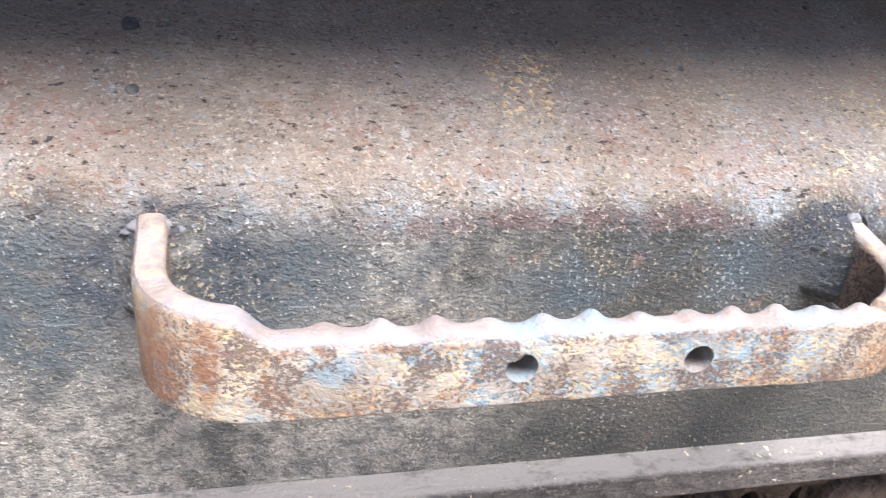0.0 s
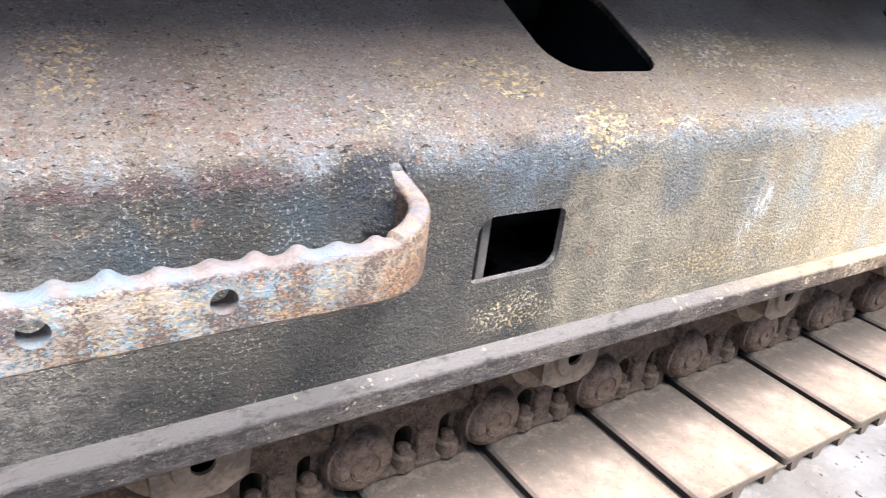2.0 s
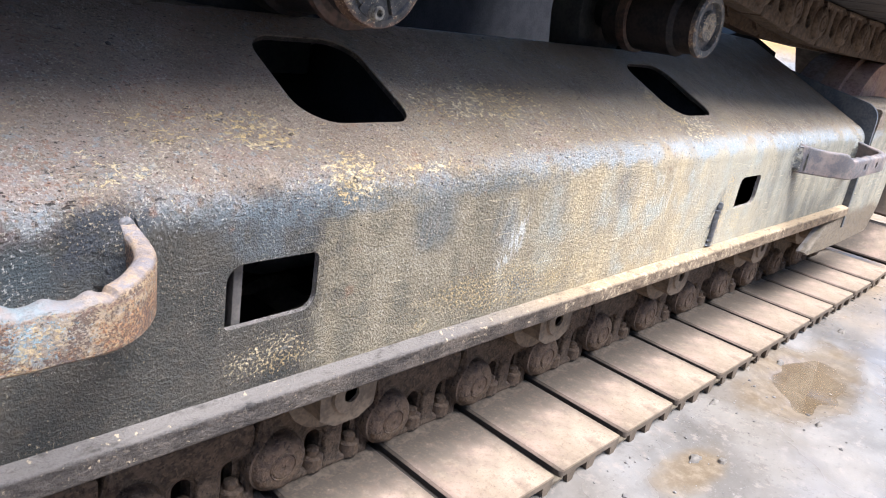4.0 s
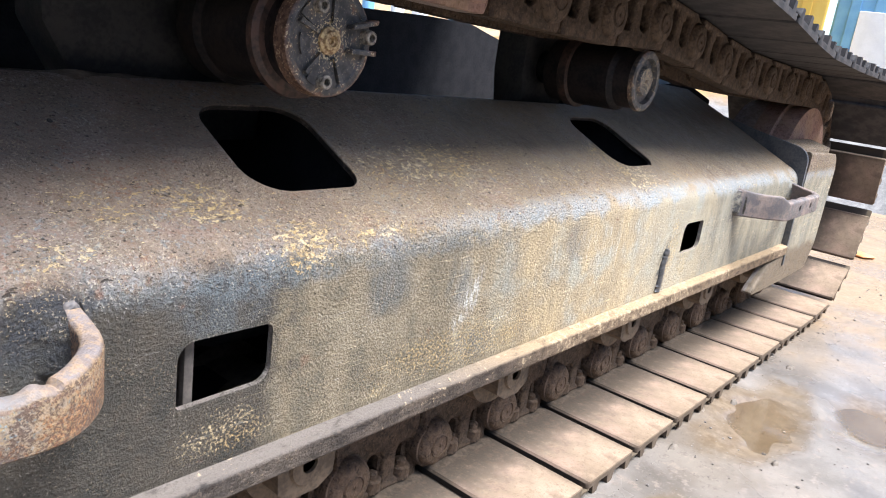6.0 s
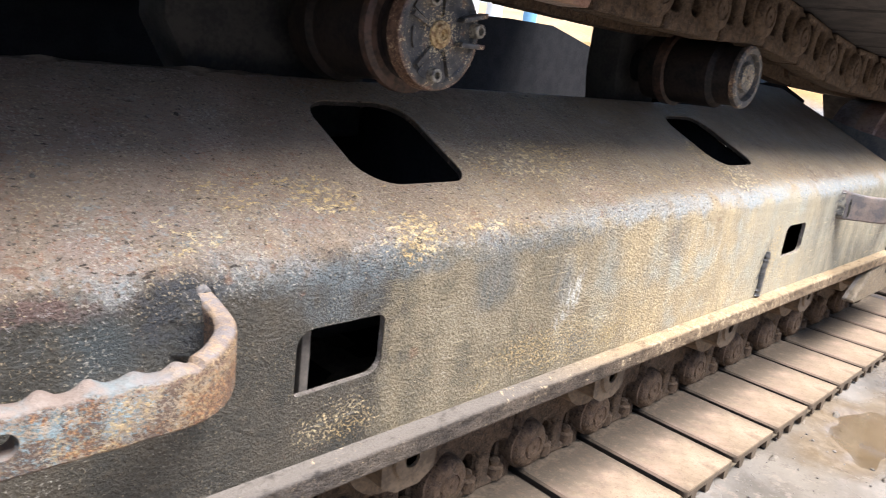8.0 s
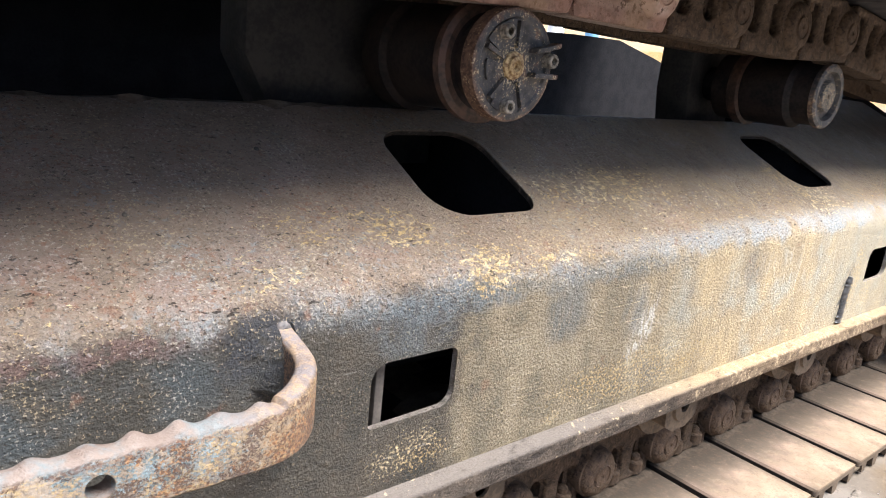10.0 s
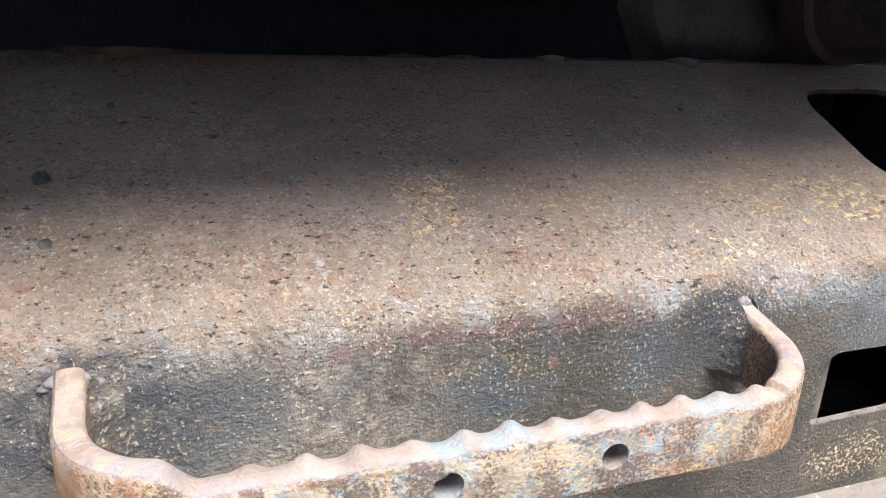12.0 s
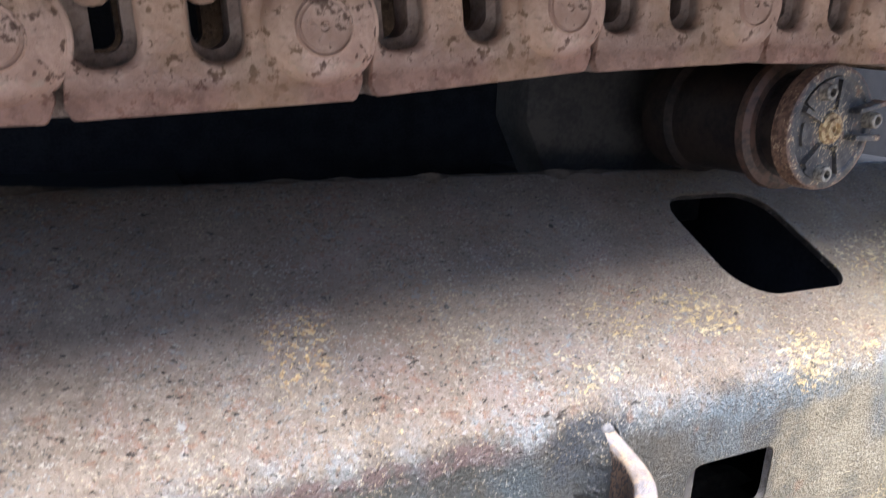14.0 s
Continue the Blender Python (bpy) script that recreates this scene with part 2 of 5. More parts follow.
    fleck = n.step(chip, edge, n.math("ADD", edge, 0.012))
    col = n.mix(n.math("MULTIPLY", fleck, 0.92), col, n.mix(n.step(mid, 0.4, 0.6), (0.58, 0.41, 0.19), (0.66, 0.53, 0.33)))
    flake = n.math("MULTIPLY", n.blob(-0.435, 0.577, 0.035, 0.024), n.step(n.noise(200.0, 3, 0.6), 0.55, 0.565))
    col = n.mix(n.math("MULTIPLY", flake, 0.9), col, n.mix(n.step(grit, 0.45, 0.55), (0.46, 0.27, 0.12), (0.66, 0.46, 0.22)))
    chips = n.math("MULTIPLY", n.step(n.math("ABSOLUTE", n.math("SUBTRACT", zw, 0.553)), 0.045, 0.01), n.step(x, 0.35, 0.1))
    pale_chip = n.step(n.noise(190.0, 7, 0.72), n.math("SUBTRACT", 0.655, n.math("MULTIPLY", chips, 0.075)), n.math("SUBTRACT", 0.675, n.math("MULTIPLY", chips, 0.075)))
    col = n.mix(n.math("MULTIPLY", n.math("MULTIPLY", pale_chip, chips), 0.35), col, n.mix(n.step(mid, 0.42, 0.58), (0.5, 0.41, 0.3), (0.46, 0.36, 0.33)))
    # white scuffs and fine pale scratches
    scuff = n.math("MULTIPLY", n.blob(0.34, 0.415, 0.022, 0.06, -28), n.step(n.noise(70, 7, 0.72, n.coords((2.6, 1, 0.6), turn=(0, 25, 0))), 0.46, 0.56))
    scuff = n.math("MAXIMUM", scuff, n.math("MULTIPLY", n.blob(0.75, 0.45, 0.3, 0.05), n.math("MULTIPLY", n.step(n.noise(50, 7, 0.72, n.coords((2.2, 1, 0.4))), 0.53, 0.62), 0.5)))
    for bx, bz, rx, rz in ((-0.522, 0.545, 0.004, 0.018), (0.11, 0.518, 0.05, 0.005)):
        scuff = n.math("MAXIMUM", scuff, n.math("MULTIPLY", n.blob(bx, bz, rx, rz), n.math("MULTIPLY", n.step(n.noise(200, 7, 0.75), 0.5, 0.55), 0.6)))
    scratch = n.step(n.noise(95.0, 4, 0.6, n.coords((0.12, 1, 3.4), turn=(0, 12, 0))), 0.61, 0.64)
    scratch = n.math("MULTIPLY", scratch, n.math("MULTIPLY", n.step(x, -0.15, 0.2), n.step(n.noise(9.0, 4), 0.44, 0.56)))
    scratch = n.math("MULTIPLY", scratch, n.step(z, 0.53, 0.5))
    col = n.mix(n.math("MULTIPLY", scratch, 0.65), col, (0.6, 0.5, 0.33))
    lines = n.math("MULTIPLY", n.step(n.noise(30, 3, 0.5, n.coords((0.25, 1, 7.0), turn=(0, -8, 0))), 0.66, 0.7), n.math("MULTIPLY", n.step(mid, 0.45, 0.6), n.step(z, 0.53, 0.5)))
    scuff = n.math("MAXIMUM", scuff, n.math("MULTIPLY", lines, 0.45))
    col = n.mix(n.math("MULTIPLY", scuff, 0.7), col, (0.56, 0.55, 0.53))
    # fine speckle of bare spots, cream flecks and grit all over
    even = n.math("SUBTRACT", 1.0, n.math("MULTIPLY", n.math("MULTIPLY", n.step(xw, 0.45, 0.85), n.step(z, 0.56, 0.53)), 0.7))
    smooth = n.math("MULTIPLY", even, n.math("SUBTRACT", 1.0, n.math("MULTIPLY", n.math("MULTIPLY", n.step(xw, -0.3, -0.22), n.step(xw, 0.06, 0.0)), n.math("MULTIPLY", n.step(z, 0.5, 0.485), 0.45))))
    s1, s2 = n.noise(330.0, 4, 0.65), n.noise(320.0, 4, 0.65, n.coords((1, 1, 1), (3, 1, 2)))
    k1 = n.math("SUBTRACT", 0.63, n.math("MULTIPLY", n.step(n.noise(16.0, 5, 0.65), 0.4, 0.65), 0.07))
    k2 = n.math("SUBTRACT", 0.62, n.math("MULTIPLY", n.step(n.noise(19.0, 5, 0.65, n.coords((1, 1, 1), (7, 3, 1))), 0.4, 0.65), 0.06))
    col = n.mix(n.math("MULTIPLY", n.step(s1, k1, n.math("ADD", k1, 0.018)), n.math("MULTIPLY", smooth, 0.52)), col, n.mix(n.step(mid, 0.42, 0.56), (0.52, 0.41, 0.25), (0.5, 0.46, 0.4)))
    col = n.mix(n.math("MULTIPLY", n.step(s2, k2, n.math("ADD", k2, 0.018)), n.math("MULTIPLY", smooth, 0.55)), col, (0.05, 0.043, 0.038))
    hatch = n.step(n.noise(26.0, 6, 0.7, n.coords((0.35, 1, 5.0), turn=(0, 9, 0))), 0.6, 0.64)
    hatch = n.math("MULTIPLY", hatch, n.math("MULTIPLY", n.step(x, 0.0, 0.15), n.step(zw, 0.43, 0.36)))
    col = n.mix(n.math("MULTIPLY", hatch, 0.5), col, (0.58, 0.47, 0.27))
    # rust blooms and dark pits
    rust = n.math("MULTIPLY", n.step(n.noise(32, 6, 0.7), 0.6, 0.72), 0.6)
    col = n.mix(rust, col, (0.2, 0.1, 0.06))
    pit = n.step(n.noise(190.0, 4, 0.6, n.coords((0.65, 0.9, 1.2))), 0.635, 0.675)
    pit = n.math("MAXIMUM", pit, n.math("MULTIPLY", n.step(n.noise(340.0, 3, 0.55, n.coords((0.65, 0.9, 1.2), (2, 2, 2))), 0.65, 0.69), n.step(mid, 0.4, 0.55)))
    speck = n.math("MAXIMUM", pit, n.step(grit, 0.66, 0.74))
    col = n.mix(n.math("MULTIPLY", speck, 0.85), col, (0.035, 0.027, 0.022))
    tail = n.math("MULTIPLY", n.step(x, 1.5, 1.6), n.step(zw, 0.3, 0.265))
    col = n.mix(n.math("MULTIPLY", tail, 0.9), col, n.mix(n.step(fine, 0.4, 0.6), (0.1, 0.075, 0.05), (0.19, 0.145, 0.1)))
    # cut edges of the openings: bare and pale in the side, dark on the slope
    jamb = n.math("MULTIPLY", n.step(y, 0.0006, 0.0016), n.step(z, 0.49, 0.47))
    col = n.mix(n.math("MULTIPLY", jamb, n.step(fine, 0.3, 0.55)), col, (0.2, 0.172, 0.155))
    depth = n.math("SUBTRACT", n.math("ADD", n.math("MULTIPLY", y, 0.4935), 0.5293), z)
    rim_cut = n.math("MULTIPLY", n.step(depth, 0.0012, 0.0026), n.step(y, 0.04, 0.06))
    col = n.mix(n.math("MULTIPLY", rim_cut, n.step(fine, 0.25, 0.5)), col, (0.05, 0.038, 0.03))
    rough = n.math("ADD", 0.48, n.math("MULTIPLY", n.math("SUBTRACT", fine, 0.4), 0.5))
    relief = n.math("ADD", n.math("MULTIPLY", fine, 0.75), n.math("ADD", n.math("MULTIPLY", grit, 0.3), n.math("ADD", n.math("MULTIPLY", fleck, -0.12), n.math("MULTIPLY", pit, -0.5))))
    relief = n.math("ADD", relief, n.math("MULTIPLY", n.math("ADD", n.noise(260.0, 5, 0.7), n.math("MULTIPLY", s1, 0.5)), 0.9))
    relief = n.math("ADD", relief, n.math("MULTIPLY", n.noise(150.0, 2, 0.5), 0.4))
    relief = n.math("MULTIPLY", relief, n.math("ADD", 0.25, n.math("MULTIPLY", even, 0.75)))
    return n.done(col, rough, 0.0, relief, 0.0066, 1.0, spec=0.26)


def step_paint(name, rusty):
    """The step's strap: cream and blue paint rubbed through to rust."""
    n = Nodes(name)
    x, y, z = n.axes()
    up = n.axes(n.t.nodes.new("ShaderNodeTexCoord").outputs["Normal"])[2]
    top = n.step(up, 0.25, 0.6)

    def grains(scale, region, shift, low=0.6, swing=0.2):
        g = n.noise(scale * 1.2, 9, 0.76, n.coords((0.8, 1, 1), (shift, shift * 2, 3)))
        k = n.math("SUBTRACT", low, n.math("MULTIPLY", region, swing))
        return n.step(g, n.math("SUBTRACT", k, 0.015), n.math("ADD", k, 0.04))

    def patch(scale, shift, lo, hi):
        return n.step(n.noise(scale, 5, 0.62, n.coords((1, 1, 1), (shift, 2, shift))), lo, hi)
    mid, fine, grit = n.noise(24.0, 6, 0.65), n.noise(120.0, 6, 0.7), n.noise(420.0, 3, 0.6)
    zone = n.math("MULTIPLY", n.step(x, -0.6, -0.5), n.step(x, -0.25, -0.33))
    ends = n.math("MAXIMUM", n.math("MULTIPLY", n.step(x, -0.3, -0.25), 0.9), n.math("MULTIPLY", n.step(x, -0.6, -0.66), 0.7))
    col = n.mix(n.step(mid, 0.38, 0.62), (0.175, 0.134, 0.1), (0.275, 0.225, 0.176))
    col = n.mix(n.math("MULTIPLY", patch(34, 4, 0.5, 0.6), 0.85), col, (0.13, 0.15, 0.158))
    col = n.mix(n.math("MULTIPLY", n.math("MULTIPLY", ends, n.step(fine, 0.36, 0.56)), 0.75), col, (0.33, 0.22, 0.115))
    ochre = grains(250, patch(22, 7, 0.42, 0.6), 2, 0.62, 0.13)
    col = n.mix(n.math("MULTIPLY", ochre, 0.55), col, (0.37, 0.26, 0.115))
    teal = grains(240, n.math("MULTIPLY", patch(16, 1, 0.38, 0.55), n.math("ADD", 0.15, n.math("MULTIPLY", zone, 0.6))), 5, 0.62, 0.17)
    col = n.mix(n.math("MULTIPLY", teal, 0.85), col, n.mix(n.step(fine, 0.4, 0.6), (0.06, 0.09, 0.103), (0.19, 0.25, 0.27)))
    low = n.step(z, 0.487, 0.455)
    where = n.math("MAXIMUM", n.math("MULTIPLY", ends, n.math("ADD", 0.35, n.math("MULTIPLY", patch(26, 9, 0.4, 0.58), 0.65))), n.math("MAXIMUM", n.math("MULTIPLY", patch(19, 3, 0.53, 0.62), 0.7), n.math("MULTIPLY", low, n.math("MULTIPLY", patch(28, 6, 0.42, 0.58), 0.6))))
    rust = grains(270, where, 8, 0.63, 0.2)
    col = n.mix(n.math("MULTIPLY", rust, 0.9), col, n.mix(n.step(grit, 0.42, 0.58), (0.14, 0.062, 0.035), (0.36, 0.19, 0.085)))
    dark = grains(400, n.math("MAXIMUM", where, patch(30, 12, 0.4, 0.6)), 11, 0.632, 0.17)
    col = n.mix(n.math("MULTIPLY", dark, 0.85), col, (0.07, 0.042, 0.032))
    stain = n.math("MULTIPLY", n.math("MAXIMUM", n.blob(-0.668, 0.468, 0.014, 0.05), n.blob(-0.643, 0.482, 0.008, 0.035)), n.step(fine, 0.36, 0.56))
    col = n.mix(n.math("MULTIPLY", stain, 0.85), col, (0.17, 0.075, 0.035))
    edge = n.math("MULTIPLY", n.step(n.math("ABSOLUTE", n.math("SUBTRACT", z, 0.4885)), 0.0025, 0.0008), n.math("MULTIPLY", n.step(up, 0.7, 0.2), n.step(fine, 0.42, 0.56)))
    col = n.mix(n.math("MULTIPLY", edge, 0.6), col, (0.14, 0.08, 0.06))
    # tread rubbed pale by boots
    tread = n.mix(n.step(n.noise(30, 5, 0.6), 0.4, 0.6), (0.14, 0.105, 0.088), (0.19, 0.15, 0.128))
    tread = n.mix(n.math("MULTIPLY", n.math("MULTIPLY", patch(24, 5, 0.42, 0.56), zone), 0.9), tread, (0.13, 0.155, 0.162))
    tread = n.mix(n.math("MULTIPLY", n.math("MULTIPLY", patch(20, 8, 0.44, 0.58), n.math("SUBTRACT", 1.0, zone)), 0.7), tread, (0.15, 0.135, 0.14))
    tread = n.mix(n.math("MULTIPLY", n.step(fine, 0.5, 0.6), 0.35), tread, (0.15, 0.115, 0.1))
    tread = n.mix(n.math("MULTIPLY", n.math("MULTIPLY", ends, n.step(fine, 0.46, 0.6)), 0.6), tread, (0.3, 0.2, 0.11))
    tread = n.mix(n.math("MULTIPLY", grains(260, patch(40, 2, 0.45, 0.6), 14, 0.68, 0.1), 0.15), tread, (0.3, 0.16, 0.11))
    col = n.mix(top, col, tread)
    # inner faces darker, speckled rust brown
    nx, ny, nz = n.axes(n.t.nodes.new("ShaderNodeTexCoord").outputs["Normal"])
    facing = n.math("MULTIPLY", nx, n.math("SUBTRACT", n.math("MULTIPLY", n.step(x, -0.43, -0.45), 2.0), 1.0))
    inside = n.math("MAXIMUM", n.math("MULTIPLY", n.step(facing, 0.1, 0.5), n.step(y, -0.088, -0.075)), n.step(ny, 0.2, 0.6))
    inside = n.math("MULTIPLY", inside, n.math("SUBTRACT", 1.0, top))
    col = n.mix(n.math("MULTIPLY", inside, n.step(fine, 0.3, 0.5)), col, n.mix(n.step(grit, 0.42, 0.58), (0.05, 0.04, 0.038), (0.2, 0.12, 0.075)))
    col = n.mix(rusty, col, n.mix(n.step(mid, 0.4, 0.6), (0.1, 0.095, 0.1), (0.22, 0.17, 0.15)))
    relief = n.math("ADD", n.math("MULTIPLY", fine, 0.7), n.math("ADD", n.math("MULTIPLY", grit, 0.35), n.math("MULTIPLY", n.math("MULTIPLY", n.math("MAXIMUM", dark, rust), n.math("SUBTRACT", 1.0, top)), -0.12)))
    return n.done(col, 0.62, 0.0, relief, 0.003, 0.9, spec=0.3)


def rail_steel():
    n = Nodes("rusty_rail")
    x, y, z = n.axes()
    mid, fine, chip = n.noise(12.0, 6, 0.6, n.coords((0.5, 1, 1))), n.noise(80.0, 6, 0.68, n.coords((0.5, 1, 1))), n.noise(100.0, 8, 0.72)
    col = n.mix(n.step(fine, 0.35, 0.65), (0.03, 0.024, 0.02), (0.07, 0.053, 0.042))
    col = n.mix(n.math("MULTIPLY", n.step(mid, 0.46, 0.64), 0.7), col, (0.19, 0.15, 0.115))
    col = n.mix(n.math("MULTIPLY", n.step(n.math("ADD", x, n.math("MULTIPLY", mid, 0.3)), 0.6, 0.0), 0.85), col, n.mix(n.step(fine, 0.4, 0.6), (0.03, 0.026, 0.024), (0.062, 0.052, 0.046)))
    col = n.mix(n.math("MULTIPLY", n.step(n.noise(210.0, 5, 0.68), 0.57, 0.62), 0.4), col, (0.16, 0.125, 0.095))
    col = n.mix(n.math("MULTIPLY", n.step(n.noise(160.0, 5, 0.68, n.coords((0.6, 1, 1), (3, 3, 3))), 0.56, 0.61), 0.7), col, (0.03, 0.024, 0.02))
    col = n.mix(n.math("MULTIPLY", n.step(n.math("ADD", x, n.math("MULTIPLY", mid, 0.3)), 0.5, 0.9), 0.7), col, n.mix(n.step(fine, 0.38, 0.62), (0.11, 0.074, 0.046), (0.23, 0.165, 0.105)))
    worn = n.step(z, 0.3, 0.3055)
    col = n.mix(n.math("MULTIPLY", worn, n.step(fine, 0.25, 0.5)), col, n.mix(n.step(x, 0.2, 0.6), (0.125, 0.107, 0.094), (0.27, 0.196, 0.12)))
    edge = n.math("SUBTRACT", 0.66, n.math("MULTIPLY", n.step(mid, 0.42, 0.58), n.math("ADD", 0.045, n.math("MULTIPLY", n.step(x, 0.0, 0.5), 0.085))))
    fleck = n.step(chip, edge, n.math("ADD", edge, 0.03))
    col = n.mix(n.math("MULTIPLY", fleck, 0.75), col, (0.4, 0.31, 0.2))
    return n.done(col, 0.6, 0.0, n.math("ADD", fine, n.math("MULTIPLY", n.noise(240.0, 4, 0.65), 0.6)), 0.004, 0.9, spec=0.14)


def link_steel(name, muddy):
    n = Nodes(name)
    mid, fine, grit = n.noise(18.0, 6, 0.65), n.noise(85.0, 6, 0.7), n.noise(240.0, 3)
    tone = n.t.nodes.new("ShaderNodeObjectInfo").outputs["Random"]
    col = n.mix(n.step(mid, 0.36, 0.64), (0.45, 0.3, 0.24), (0.72, 0.54, 0.455))
    col = n.mix(n.math("MULTIPLY", n.step(fine, 0.55, 0.66), 0.75), col, (0.42, 0.33, 0.27))
    col = n.mix(n.math("MULTIPLY", n.step(n.noise(75, 6, 0.72), 0.545, 0.6), 0.85), col, (0.07, 0.033, 0.025))
    z = n.axes()[2]
    col = n.mix(n.math("MULTIPLY", n.step(n.math("ADD", z, n.math("MULTIPLY", n.math("SUBTRACT", mid, 0.5), 0.012)), 0.086, 0.1), 0.75), col, n.mix(n.step(fine, 0.4, 0.6), (0.15, 0.075, 0.055), (0.3, 0.165, 0.125)))
    ochre = n.step(n.noise(11.0, 5, 0.6, n.coords((1, 1, 1), (3, 5, 1))), 0.46, 0.6)
    col = n.mix(n.math("MULTIPLY", ochre, 0.35), col, (0.4, 0.27, 0.15))
    inner = n.step(n.axes()[1], 0.0125, 0.02)
    col = n.mix(n.math("MULTIPLY", inner, 0.75), col, n.mix(n.step(fine, 0.4, 0.6), (0.2, 0.17, 0.15), (0.34, 0.29, 0.26)))
    col = n.mix(n.math("MULTIPLY", tone, 0.3), col, (0.24, 0.18, 0.145))
    # muddy mixes in dark brown: dirt plus the shade of the darker runs
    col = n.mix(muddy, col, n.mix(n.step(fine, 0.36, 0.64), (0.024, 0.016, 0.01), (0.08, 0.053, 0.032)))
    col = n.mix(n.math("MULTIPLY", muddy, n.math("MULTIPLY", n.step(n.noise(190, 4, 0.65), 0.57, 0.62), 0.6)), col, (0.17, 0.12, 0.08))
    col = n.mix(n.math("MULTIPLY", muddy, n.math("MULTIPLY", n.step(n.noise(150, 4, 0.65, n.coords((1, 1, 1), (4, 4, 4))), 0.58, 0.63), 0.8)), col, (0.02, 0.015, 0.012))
    return n.done(col, 0.62, 0.0, n.math("ADD", fine, n.math("MULTIPLY", grit, 0.5)), 0.004, 0.8, spec=0.15)


def shoe_steel(name, grimy):
    n = Nodes(name)
    x, y, z = n.axes()
    co = n.coords((1.0, 0.75, 1))
    info = n.t.nodes.new("ShaderNodeObjectInfo").outputs["Random"]
    big, mid, fine = n.noise(5.0, 5, 0.6, co), n.noise(22.0, 6, 0.65, co), n.noise(120.0, 5, 0.65)
    col = n.mix(n.step(big, 0.35, 0.65), (0.175, 0.128, 0.088), (0.31, 0.232, 0.163))
    col = n.mix(n.math("MULTIPLY", n.step(mid, 0.46, 0.6), 0.6), col, (0.27, 0.2, 0.14))
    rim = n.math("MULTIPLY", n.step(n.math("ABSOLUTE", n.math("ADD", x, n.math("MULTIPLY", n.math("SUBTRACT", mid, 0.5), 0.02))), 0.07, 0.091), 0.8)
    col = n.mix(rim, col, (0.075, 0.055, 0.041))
    col = n.mix(n.math("MULTIPLY", n.step(fine, 0.56, 0.7), 0.5), col, (0.2, 0.16, 0.13))
    # dark soil near the chain, with the soft shading there painted in
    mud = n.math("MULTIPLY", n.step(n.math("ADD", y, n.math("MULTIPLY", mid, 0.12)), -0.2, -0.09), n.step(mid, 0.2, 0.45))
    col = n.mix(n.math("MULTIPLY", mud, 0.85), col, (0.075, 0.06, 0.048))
    col = n.mix(n.math("MULTIPLY", info, 0.35), col, (0.235, 0.175, 0.122))
    blot = n.math("MULTIPLY", n.step(n.noise(9.0, 6, 0.68, co), 0.52, 0.62), 0.6)
    col = n.mix(blot, col, (0.12, 0.086, 0.06))
    warm = n.noise(3.5, 4, 0.6, n.coords((1, 1, 1), (8, 8, 8)))
    col = n.mix(n.math("MULTIPLY", n.step(warm, 0.5, 0.62), 0.45), col, (0.3, 0.2, 0.155))
    col = n.mix(n.math("MULTIPLY", n.step(warm, 0.46, 0.36), 0.45), col, (0.3, 0.24, 0.145))
    col = n.mix(n.math("MULTIPLY", n.step(n.noise(300.0, 3, 0.6), 0.58, 0.64), 0.5), col, (0.12, 0.09, 0.07))
    # second pass of the same darkening towards the chain
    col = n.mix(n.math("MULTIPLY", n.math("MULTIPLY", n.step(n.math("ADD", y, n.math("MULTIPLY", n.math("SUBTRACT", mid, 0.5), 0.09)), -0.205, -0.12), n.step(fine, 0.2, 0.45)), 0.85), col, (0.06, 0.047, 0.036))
    col = n.mix(n.math("MULTIPLY", n.step(n.noise(80.0, 7, 0.75), 0.52, 0.6), 0.4), col, (0.12, 0.083, 0.057))
    col = n.mix(n.math("MULTIPLY", n.step(n.noise(110.0, 7, 0.75, n.coords((1, 1, 1), (6, 1, 2))), 0.55, 0.62), 0.15), col, (0.3, 0.225, 0.155))
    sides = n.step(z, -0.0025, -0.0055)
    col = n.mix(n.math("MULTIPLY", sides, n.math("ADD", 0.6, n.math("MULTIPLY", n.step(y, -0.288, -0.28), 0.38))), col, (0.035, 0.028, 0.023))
    # grimy mixes a darker grey over the whole shoe
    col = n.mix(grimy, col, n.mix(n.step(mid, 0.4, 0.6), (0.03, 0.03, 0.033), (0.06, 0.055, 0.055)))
    return n.done(col, 0.68, 0.0, n.math("ADD", n.math("MULTIPLY", mid, 0.5), n.math("MULTIPLY", fine, 0.5)), 0.003, 0.6, spec=0.16)


